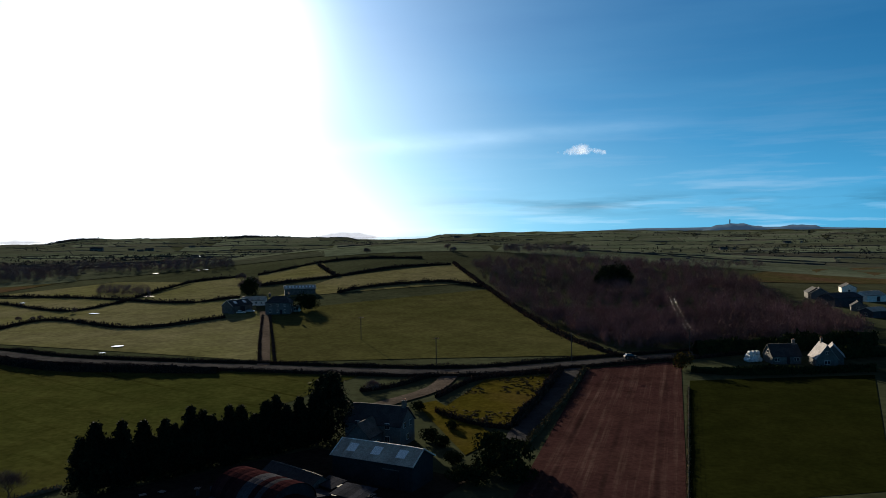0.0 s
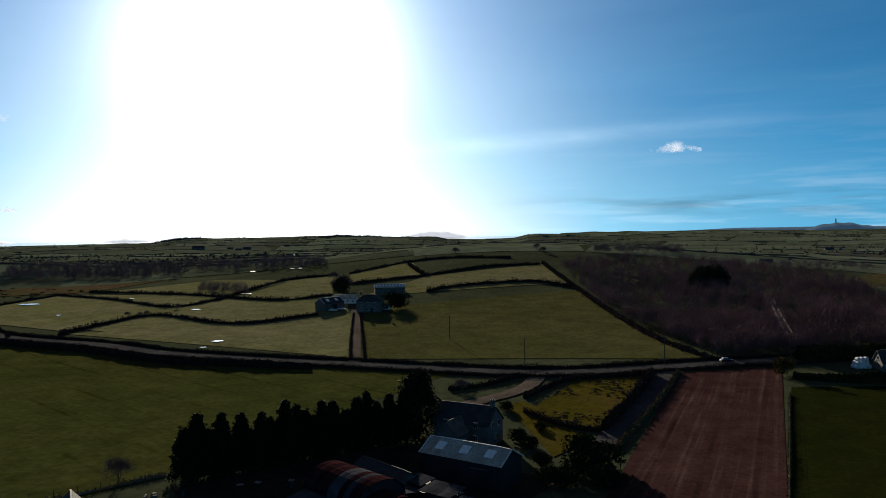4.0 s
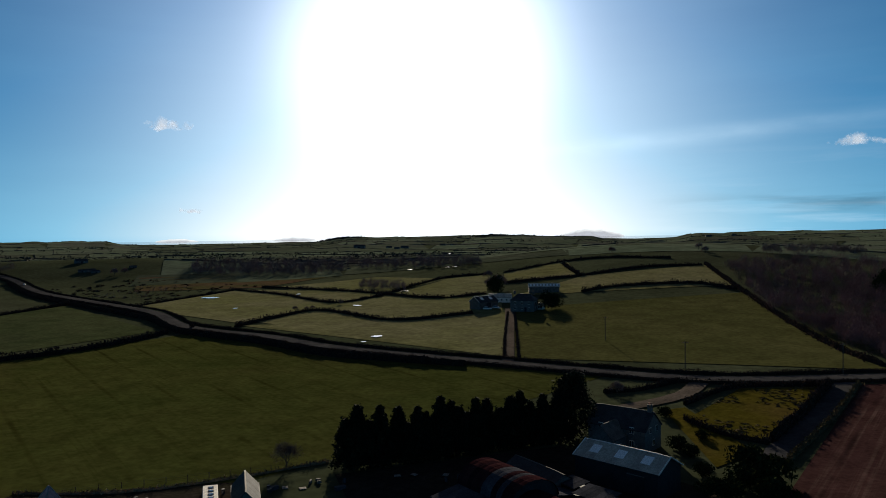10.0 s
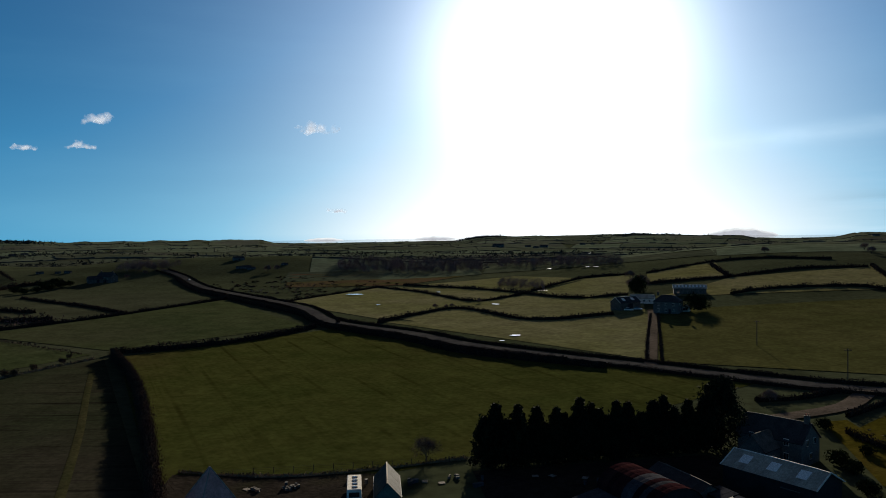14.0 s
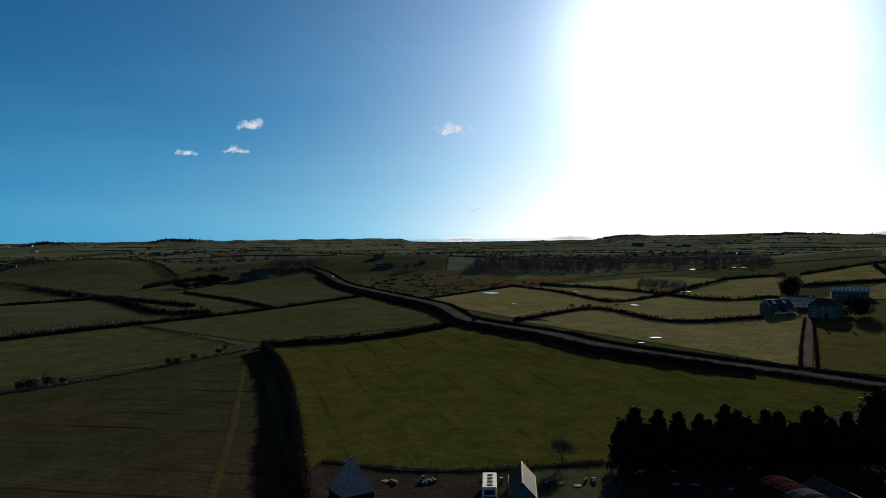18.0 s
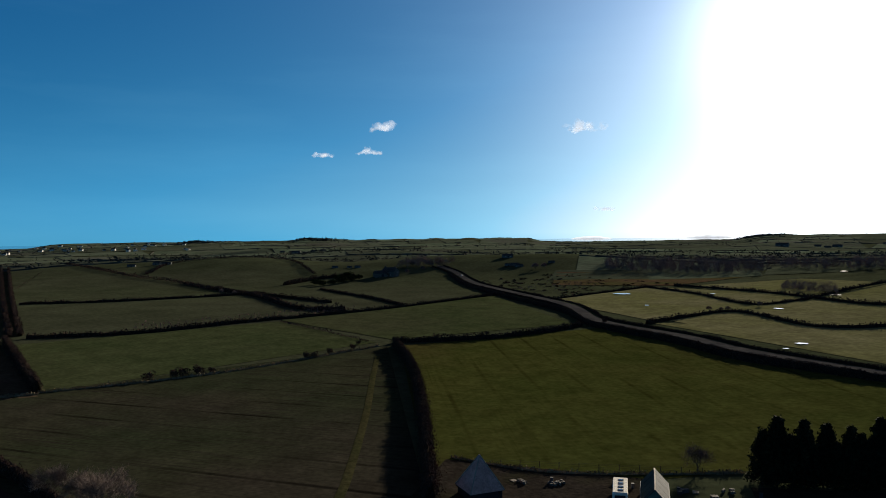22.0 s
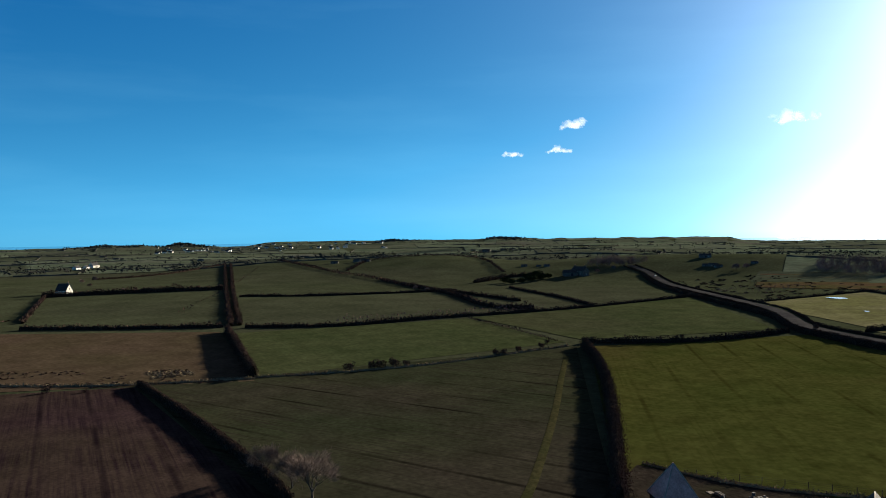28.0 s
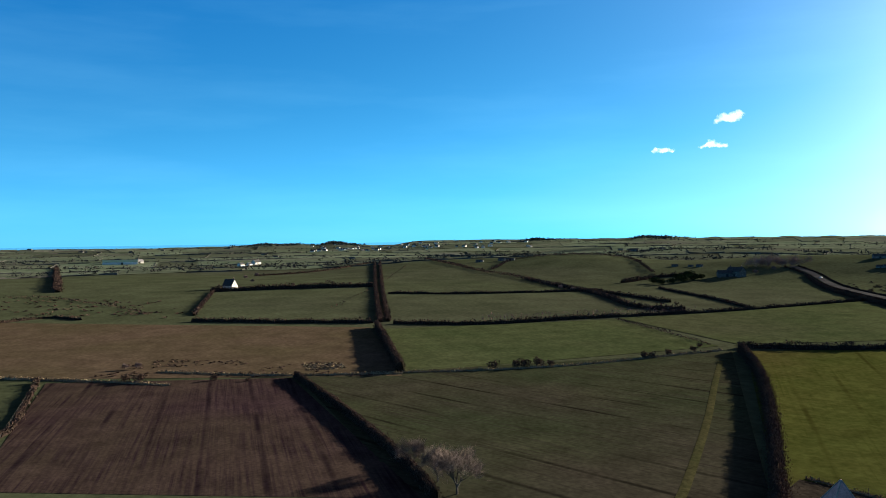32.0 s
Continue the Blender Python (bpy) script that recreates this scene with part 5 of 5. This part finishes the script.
def caravan(xy, turn):
    root = new("caravan")
    block("body", root, "white", (0, 0, 1.5), (2.5, 8.2, 2.0), taper=0.04)
    block("roof", root, "white", (0, 0, 2.56), (2.4, 8.1, 0.16), taper=0.06)
    for y in (-2.7, -1.0, 0.7, 2.4):
        v = block("roof_vent", root, "glass", (0.1, y, 2.69), (0.8, 0.8, 0.12), taper=0.15)
        block("vent_rim", v, "stone", (0.1, y, 2.66), (0.95, 0.95, 0.06))
    block("end_window", root, "glass", (0, -4.06, 1.8), (1.7, 0.08, 0.8))
    for side in (-1, 1):
        block("side_window", root, "glass", (side * 1.22, 0.8, 1.8), (0.08, 1.4, 0.7))
        drum("wheel", root, "rubber", (side * 0.95, 0.1, 0.33), (side * 1.15, 0.1, 0.33), 0.33)
    block("tow_bar", root, "dark_metal", (0, 4.5, 0.5), (0.12, 1.0, 0.1))
    block("stripe", root, "blue_sheet", (0, -4.09, 1.05), (2.1, 0.03, 0.25))
    root.matrix_basis = pose(*xy, gz(*xy), 0, 0, turn)
    return tagged(root, "long white caravan parked by the field wall", "caravan")


caravan((-73.4, 106.0), 34.3)

# hill farm across the road
gabled("hill_farmhouse", "pale two-storey farmhouse with a dark hipped roof", (-73.9, 362.9), 11.5, 8.0, 5.6, 8.2, -3.1, "shaded_render", "slate", TWO, (-4.6, 4.6), (1.7, 1.0, 2.1), hip=2.6)
# white edging draws the sun's glint along the barn roofs
gabled("hill_barn", "dark barn with sun glint painted on its roof edges", (-96.4, 372.9), 13.0, 7.0, 3.6, 6.0, 58.2, "stone", "slate", (), (), (0, 3, 3), skylights=2, category="barn", edging="white")
gabled("hill_barn", "low white byre behind the yard", (-93.4, 395.1), 12.0, 5.5, 2.8, 4.4, 4.5, "white", "grey_sheet", tuple((x, 1.5, 0.8, 0.8, "-y") for x in (-4, -1.3, 1.3, 4)), (), None, sheets=8, category="barn")
gabled("skylight_barn", "long barn with a row of bright skylights", (-76.7, 433.1), 17.0, 7.0, 3.2, 5.0, 13.2, "stone", "grey_sheet", (), (), None, skylights=9, sheets=9, category="barn", edging="white")
gabled("garden_room", "small white garden room beside the house", (-66.8, 367.9), 3.6, 3.0, 2.4, 3.2, -2.9, "white", "grey_sheet", ((0, 1.3, 2.2, 1.2, "-y"),), (), None, category="outbuilding")

# houses beyond the ploughed field
gabled("bungalow", "dark-roofed house with white gables", (108.8, 239.6), 9.0, 6.5, 2.6, 5.8, 0.7, "shaded_render", "slate", ((-3, 1.4, 1.6, 1.1, "-y"), (3, 1.4, 1.6, 1.1, "-y"), (0, 3.6, 0.8, 1.0, "-x")), (3.5,), (0.5, 1.0, 2.1))
gabled("white_house", "white house with a pale lit roof and steep gable", (119.3, 234.6), 8.0, 6.2, 2.7, 6.8, 79.2, "shaded_render", "pale_slate", ((0, 1.5, 1.6, 1.2, "-x"), (0, 4.4, 0.9, 1.1, "-x"), (-2, 1.4, 1.0, 1.1, "-y")), (2.0,), None, skylights=2)
gabled("house_annexe", "white annexe with a pale pitched roof", (124.5, 239.0), 7.0, 6.0, 2.6, 6.0, 65.1, "shaded_render", "pale_slate", ((0, 1.5, 1.2, 1.1, "-x"),), (), None)


def bale_stack(xy):
    """Wrapped round bales lying in a pile, each tier set back over the one below."""
    root = new("bale_stack")
    for row, (count, back) in enumerate(((4, 2), (3, 2), (3, 1))):
        for k in range(back):
            for i in range(count):
                x = (i - (count - 1) / 2) * 1.3
                y, z = -0.65 + 1.25 * k + 0.2 * row, 0.66 + 1.08 * row
                bale = drum("bale", root, "wrap", (x, y - 0.58, z), (x, y + 0.58, z), 0.66, 14)
                drum("bale_end", bale, "wrap", (x, y - 0.63, z), (x, y - 0.57, z), 0.52, 12)
    root.matrix_basis = pose(*xy, gz(*xy), 0, 0, 14)
    return tagged(root, "stack of white wrapped round bales", "bales")


bale_stack((100.2, 241.0))
for spot, L, W, e, r, turn, wall, roof, lab in (
        ((211.6, 426.5), 11, 8, 3.5, 6.0, 75.1, "shaded_render", "slate", "white gabled farm building with a dark roof"),
        ((212.5, 422.5), 11, 9, 3.5, 6.2, 65.2, "shaded_render", "slate", "white gabled farm building with a dark roof"),
        ((208.8, 393.2), 18, 11, 4.5, 6.5, 17.1, "blue_sheet", "blue_sheet", "large blue-grey metal farm shed"),
        ((250.5, 463.6), 12, 8, 3.5, 5.5, 70.1, "white", "slate", "white gabled barn with a dark roof"),
        ((205.8, 371.7), 8, 6, 2.6, 4.6, 65.1, "shaded_render", "slate", "small pale outbuilding with a dark roof"),
        ((236.7, 415.8), 14, 9, 3.5, 5.5, 20.1, "white", "grey_sheet", "white-walled shed with a grey roof"),
        ((200.8, 348.8), 10, 7, 3.0, 4.5, 20.1, "blue_sheet", "grey_sheet", "grey metal shed at the wood's edge")):
    gabled("farm_building", lab, spot, L, W, e, r, turn, wall, roof, ((0, 1.5, 1.2, 1.2, "-x"),), (), (1.5, 2.4, 2.6), category="farm building")

# scattered houses to the west
gabled("cottage", "white cottage with a dark roof at a track's end", (-693.5, 24.6), 11.0, 8.0, 3.4, 9.0, 46.0, "white", "slate", ((-1.6, 1.6, 1.2, 1.3, "+x"), (1.6, 1.6, 1.2, 1.3, "+x"), (0, 4.6, 1.0, 1.1, "+x"), (2, 1.5, 1.0, 1.1, "-y")), (4.5,), None, scale=0.95)
for spot, turn, s in (((-1295.1, 63.8), 143, 1.0), ((-1336.9, 79.4), 152, 0.9), ((-1373.0, 93.4), 138, 1.3)):
    gabled("white_cottage", "white farmhouse among bare trees", spot, 12.0, 7.0, 3.6, 6.6, turn, "white", "slate", ((-2, 1.6, 1.0, 1.2, "-y"), (2, 1.6, 1.0, 1.2, "-y"), (0, 1.6, 1.0, 1.2, "-x")), (4.5,), (0, 1, 2), scale=s)
gabled("green_shed", "large farm shed with green walls and pale roof", (-1531.4, -140.7), 60.0, 18.0, 5.0, 9.0, 96.0, "white", "green_paint", (), (), (3, 4, 4), category="shed")
gabled("green_shed", "pale farm shed beside a larger green one", (-1557.0, -115.1), 24.0, 14.0, 5.0, 8.0, 120.0, "white", "pale_slate", (), (), (3, 4, 4), category="shed")
gabled("roadside_farm", "grey two-storey farmhouse below the road", (-583.9, 464.2), 15.0, 9.0, 5.0, 8.5, 13.2, "stone", "slate", TWO, (-6, 6), (1.7, 1, 2))
gabled("roadside_barn", "dark-roofed barn beside the grey farmhouse", (-587.1, 454.1), 12.0, 7.0, 3.5, 6.0, 68.0, "stone", "slate", (), (), (1.5, 2.4, 2.6), category="barn")
FARM = gabled("distant_farm", "white farm building on a far slope", (-1667.0, 1024.6), 22.0, 9.0, 4.5, 7.5, 46.7, "shaded_render", "slate", ((-5, 2, 1.4, 1.4, "-y"), (5, 2, 1.4, 1.4, "-y"), (0, 2, 1.4, 1.4, "-x")), (), (0, 3, 3), category="farm building")
tagged(FARM, group="distant farm buildings")
HOUSE = gabled("town_house", "small white house in the distant village", (-2702.9, 410.5), 10.0, 6.5, 4.2, 6.6, 2.4, "white", "slate", ((-3, 3, 1.4, 1.4, "-y"), (3, 3, 1.4, 1.4, "-y"), (0, 3, 1.4, 1.4, "-x")), (4,), (0, 1.2, 2.2))
tagged(HOUSE, group="village houses")
for spot, turn, s in (((-1760.9, 1041.9), 60, 1.0), ((-1745.9, 1058.4), 30, 0.8), ((-1641.7, 1035.0), 70, 1.0), ((-1732.9, 1120.5), 20, 1.2), ((-1744.7, 1156.4), 60, 1.2), ((-679.9, 465.5), 60, 0.5), ((-666.6, 475.0), 60, 0.4), ((-659.1, 480.1), 20, 0.5),
                      ((-870.1, 362.2), 60, 0.8), ((-890.0, 359.1), 20, 0.8), ((-909.9, 336.7), 60, 0.7), ((-536.3, 590.8), 60, 0.7), ((-541.4, 587.1), 20, 0.6), ((-528.1, 588.6), 70, 0.6), ((-1501.4, 287.2), 20, 1.1), ((-1709.8, 158.7), 60, 0.9),
                      ((-816.4, 1858.9), 8, 2.2), ((-768.1, 1947.5), 20, 1.2), ((-727.8, 1902.1), 60, 1.2), ((-723.9, 1950.7), 5, 1.6), ((-674.3, 2135.3), 5, 1.2), ((-648.7, 2149.6), 60, 1.0), ((-417.3, 1336.4), 5, 0.9), ((-355.9, 1220.9), 60, 0.5),
                      ((202.8, 685.3), 70, 0.6), ((207.9, 683.8), 20, 0.6), ((247.8, 748.8), 60, 0.5), ((279.6, 1559.4), 15, 0.9), ((140.1, 744.5), 60, 0.7), ((533.2, 1413.8), 10, 1.2), ((548.2, 1400.1), 60, 0.9), ((847.4, 1838.0), 15, 1.4), ((883.2, 1840.0), 60, 1.2), ((78.0, 2817.5), 10, 1.6), ((171.2, 2985.3), 40, 1.4), ((180.1, 439.2), 60, 0.15),
                      ((-317.2, 695.0), 60, 0.3), ((-582.4, 629.5), 60, 0.9), ((-513.8, 622.7), 60, 0.5), ((-3214.6, -608.3), 60, 1.4), ((-3206.0, -529.4), 20, 1.2), ((-2667.0, -359.4), 60, 1.2), ((-2649.5, -342.1), 15, 1.2), ((-4066.3, -395.8), 60, 1.2), ((-2449.5, -195.2), 20, 1.4), ((-2744.9, -118.4), 60, 1.0), ((-1896.2, 148.6), 60, 1.1)):
    again(FARM, spot, turn, s * 0.6)
rnd = random.Random(8)
for i in range(64):
    x = rnd.uniform(262, 545) if i < 46 else rnd.uniform(545, 700)
    bearing = 75.56 + math.degrees(math.atan((784 - x) / 1119.7))
    bearing = float(np.interp(bearing, GRID_BEARINGS, PLAN_BEARINGS))
    d = rnd.uniform(2250, 2950)
    again(HOUSE, (-d * math.sin(radians(bearing)), d * math.cos(radians(bearing))), rnd.choice((20, 75, 110, 50)) + rnd.uniform(-10, 10), rnd.uniform(0.7, 1.25))


# ---- vehicles ----
def car(xy, turn, paint, label):
    root = new("car")
    prof = [(-2.1, 0.35), (-2.12, 0.75), (-1.95, 0.98), (-0.95, 1.05), (1.2, 0.98), (2.0, 0.8), (2.12, 0.5), (2.1, 0.35)]
    v = [(x, y, z) for y in (-0.86, 0.86) for x, z in prof]
    n = len(prof)
    f = [tuple(range(n)), tuple(range(2 * n - 1, n - 1, -1))] + [(i, i + n, (i + 1) % n + n, (i + 1) % n) for i in range(n)]
    part("body", v, f, paint, root)
    cab = [(-1.85, 0.98), (-1.35, 1.46), (0.15, 1.48), (1.0, 1.0)]
    v = [(x, y * (0.82 if z > 1.2 else 0.97), z) for y in (-0.8, 0.8) for x, z in cab]
    part("cabin_glass", v, [(0, 1, 2, 3), (7, 6, 5, 4), (0, 4, 5, 1), (1, 5, 6, 2), (2, 6, 7, 3)], "glass", root)
    block("roof_panel", root, paint, (-0.6, 0, 1.5), (1.55, 1.36, 0.06), taper=0.05)
    for x in (-1.3, 1.32):
        for y in (-0.8, 0.8):
            w = drum("wheel", root, "rubber", (x, y - 0.1, 0.31), (x, y + 0.1, 0.31), 0.31)
            drum("rim", w, "grey_sheet", (x, y - 0.11, 0.31), (x, y + 0.11, 0.31), 0.18, 8)
    for y in (-0.6, 0.6):
        block("headlight", root, "clear_sheet", (2.07, y, 0.66), (0.08, 0.36, 0.14))
        block("tail_light", root, "clay", (-2.1, y, 0.78), (0.06, 0.3, 0.14))
    root.matrix_basis = pose(*xy, gz(*xy) + 0.26, 0, 0, turn)
    return tagged(root, label, "car")


car((-92.6, 364.7), 8.3, "white", "white car parked in the farmyard")
car((-89.1, 368.2), 8.4, "silver", "silver car parked in the farmyard")
car((62.5, 245.8), 7.0, "dark_metal", "dark car on the country road")
car((-532.3, 510.8), -50.6, "white", "white car on the bend of the road")


# ---- poles and wires ----
def pole(xy, height=8.5, turn=0):
    root = new("utility_pole")
    drum("post", root, "bark", (0, 0, -0.3), (0, 0, height), 0.13, 8)
    block("crossarm", root, "bark", (0, 0, height - 0.5), (2.0, 0.12, 0.14))
    for x in (-0.9, 0, 0.9):
        drum("insulator", root, "clay", (x, 0, height - 0.43), (x, 0, height - 0.2), 0.06, 6)
    root.matrix_basis = pose(*xy, gz(*xy), 0, 0, turn)
    return tagged(root, "dark wooden electricity pole with a crossarm", "pole", group="utility poles")


POLES = [(83.1, 250.3), (43.2, 244.1), (-0.1, 238.0), (-28.2, 287.1)]
for p in POLES:
    pole(p, 9.0, 20)
for a, b in ((POLES[0], (106.5, 344.9)),):
    v, f = [], []
    za, zb = gz(*a) + 8.6, gz(*b) + 8.6
    for off in (-0.9, 0.9):
        last = None
        for i in range(13):
            t = i / 12
            p = (a[0] + (b[0] - a[0]) * t + off, a[1] + (b[1] - a[1]) * t, za + (zb - za) * t - 4 * t * (1 - t))
            if last:
                tube(v, f, last, p, 0.011, 0.011, 3)
            last = p
    tagged(mesh_ob("overhead_wire", v, f, "silver"), "pair of thin sagging overhead wires", "wire")


# ---- standing water ----
def puddle(xy, length, width, turn, seed):
    r = random.Random(seed)
    n = 28
    c, s = math.cos(radians(turn)), math.sin(radians(turn))
    ph = [r.uniform(0, 6) for _ in range(3)]
    top = max(gz(xy[0] + dx, xy[1] + dy) for dx in (-length / 2, 0, length / 2) for dy in (-width / 2, 0, width / 2)) + 0.35
    v = [(xy[0], xy[1], top)]
    for i in range(n):
        w = 2 * math.pi * i / n
        k = 1 + 0.18 * math.sin(2 * w + ph[0]) + 0.13 * math.sin(5 * w + ph[1])
        x, y = length / 2 * k * math.cos(w), width / 2 * k * math.sin(w)
        v.append((xy[0] + x * c - y * s, xy[1] + x * s + y * c, top))
    f = [(0, 1 + i, 1 + (i + 1) % n) for i in range(n)]
    return tagged(mesh_ob("puddle", v, f, "water"), "shallow pool of rainwater shining in the grass", "puddle", group="flooded hollows")


for spot, L, W in (((-117.9, 284.3), 4.6, 3.5), ((-117.9, 270.9), 2.2, 1.5), ((-170.4, 383.2), 5.0, 4), ((-240.9, 374.8), 3, 3), ((-240.9, 448.9), 3.5, 4), ((-296.9, 432.9), 14, 8), ((-502.3, 579.3), 3, 5), ((-167.3, 450.6), 5, 4), ((-170.7, 450.4), 3, 4), ((-185.6, 621.9), 5, 8), ((-193.5, 626.7), 4, 8), ((-229.7, 631.8), 5, 8), ((-447.0, 1447.8), 22, 20)):
    puddle(spot, L, W, 0, int(L * 10))

# ---- yard clutter ----
rnd = random.Random(12)


def clutter(kind, xy, turn):
    if kind == 0:
        root = new("pallet")
        for i in range(5):
            block("board", root, "timber", (0, -0.44 + 0.22 * i, 0.13), (1.2, 0.14, 0.03))
        for x in (-0.5, 0, 0.5):
            block("bearer", root, "timber", (x, 0, 0.06), (0.1, 1.0, 0.1))
        lab, cat = "weathered wooden pallet lying in weeds", "pallet"
    elif kind == 1:
        root = new("oil_drum")
        drum("shell", root, "blue_sheet", (0, 0, 0), (0, 0, 0.88), 0.29, 12)
        drum("rim", root, "dark_metal", (0, 0, 0.86), (0, 0, 0.91), 0.3, 12)
        lab, cat = "dull blue steel drum in the yard", "drum"
    elif kind == 2:
        root = new("water_trough")
        block("tank", root, "blue_sheet", (0, 0, 0.3), (1.8, 0.7, 0.6), taper=-0.08)
        block("rim", root, "blue_sheet", (0, 0, 0.61), (1.98, 0.86, 0.05))
        lab, cat = "galvanised cattle trough by the wall", "trough"
    else:
        root = new("stone_heap")
        for i in range(9):
            x, y = rnd.gauss(0, 0.6), rnd.gauss(0, 0.5)
            block("stone", root, "stone", (x, y, 0.2 + 0.15 * rnd.random()), (0.6, 0.45, 0.4), rnd.uniform(0, 90), taper=0.3)
        lab, cat = "heap of pale field stones", "stones"
    root.matrix_basis = pose(*xy, gz(*xy), 0, 0, turn)
    tagged(root, lab, cat)


for i in range(20):
    t = rnd.random()
    p = Vector((-98.3, 102.4)).lerp(Vector((-59.2, 125.0)), t) + Vector((rnd.uniform(0, 5), rnd.uniform(-5, 0)))
    if (p - Vector((-91.4, 91.7))).length > 7 and (p - Vector((-74.2, 107.2))).length > 4 and (p - Vector((-70.8, 112.1))).length > 4:
        clutter(i % 4, p, rnd.uniform(0, 180))
for i in range(7):
    clutter(i % 2, (rnd.uniform(-50, -34), rnd.uniform(127, 137)), rnd.uniform(0, 180))


# ---- distant hills ----
def ridge(name, label, bearing, half, height, dist=4750, seed=1, base=-10, mat="haze_hill"):
    v, f = [], []
    n = 40
    for i in range(n + 1):
        u = -1 + 2 * i / n
        w = radians(bearing + u * half)
        h = base + (height - base) * max(0.0, (1 - abs(u) ** 2.2)) ** 0.9 * (0.9 + 0.1 * noise.noise(Vector((u * 5, seed, 0.3))))
        for k, (dd, zz) in enumerate(((0, base), (30, (h + base) / 2), (90, h), (100, base))):
            v.append((-(dist + dd) * math.sin(w), (dist + dd) * math.cos(w), zz))
    for i in range(n):
        for k in range(3):
            p = 4 * i + k
            f.append((p, p + 4, p + 5, p + 1))
    return tagged(mesh_ob(name, v, f, mat, smooth_faces=True), label, "hill", kind="structure")


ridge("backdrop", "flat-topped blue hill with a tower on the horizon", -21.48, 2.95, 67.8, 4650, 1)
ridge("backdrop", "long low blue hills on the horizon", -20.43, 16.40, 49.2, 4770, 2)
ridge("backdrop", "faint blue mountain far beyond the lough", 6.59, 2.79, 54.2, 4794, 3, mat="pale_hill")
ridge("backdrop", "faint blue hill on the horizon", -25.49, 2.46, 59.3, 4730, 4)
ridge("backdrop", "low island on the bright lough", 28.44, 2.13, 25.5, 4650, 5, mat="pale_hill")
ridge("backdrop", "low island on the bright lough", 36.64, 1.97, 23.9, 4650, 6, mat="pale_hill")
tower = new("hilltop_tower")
# the tower shares the hills' glow that stands for haze
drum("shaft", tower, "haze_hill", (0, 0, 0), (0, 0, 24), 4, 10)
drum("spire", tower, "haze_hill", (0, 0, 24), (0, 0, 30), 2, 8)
wb = radians(-21.09)
tower.matrix_basis = pose(-4740 * math.sin(wb), 4740 * math.cos(wb), 62.8) @ Matrix.Scale(0.846, 4)
tagged(tower, "stone memorial tower on a far hilltop", "tower")


# ---- clouds ----
def cloud(bearing, up, width, seed, flat=0.42):
    d = 4500.0
    w = radians(bearing)
    centre = np.array((-d * math.sin(w), d * math.cos(w), 45 + d * math.tan(radians(up))))
    half = 0.5 * d * radians(width)
    v, f = [], []
    n, rings = 40, 5
    for side in (-1, 1):
        for k in range(rings + 1):
            for i in range(n):
                w2 = 2 * math.pi * i / n
                rad = k / rings * (0.9 + 0.08 * math.sin(3 * w2 + seed) + 0.05 * math.sin(7 * w2))
                v.append((rad * math.cos(w2), side * 0.25 * (1 - (k / rings) ** 2), rad * math.sin(w2)))
    m = (rings + 1) * n
    for s in (0, 1):
        for k in range(rings):
            for i in range(n):
                p, q = s * m + k * n + i, s * m + k * n + (i + 1) % n
                f.append((p, q, q + n, p + n))
    ob = mesh_ob("cloud", v, f, "cloud", smooth_faces=True)
    ob.matrix_basis = pose(*centre, 0, 0, bearing) @ Matrix.Diagonal((half, half, half * flat, 1))
    return tagged(ob, "small white puff of fair-weather cloud", "cloud", kind="structure")


def up_of(y, t):
    return math.degrees(math.atan((416 + 8 * t / 32 - y) / 1358.0)) - 0.54


for b, y, t, w in ((51.92, 226, 23, 2.79), (56.31, 276, 23, 1.64), (52.91, 270, 23, 1.97), (37.11, 232, 23, 3.28), (-10.70, 274, 0, 3.28), (35.58, 372, 9, 1.64)):
    cloud(b, up_of(y - 8, t), w * 1.35, int(w * 10 + b))
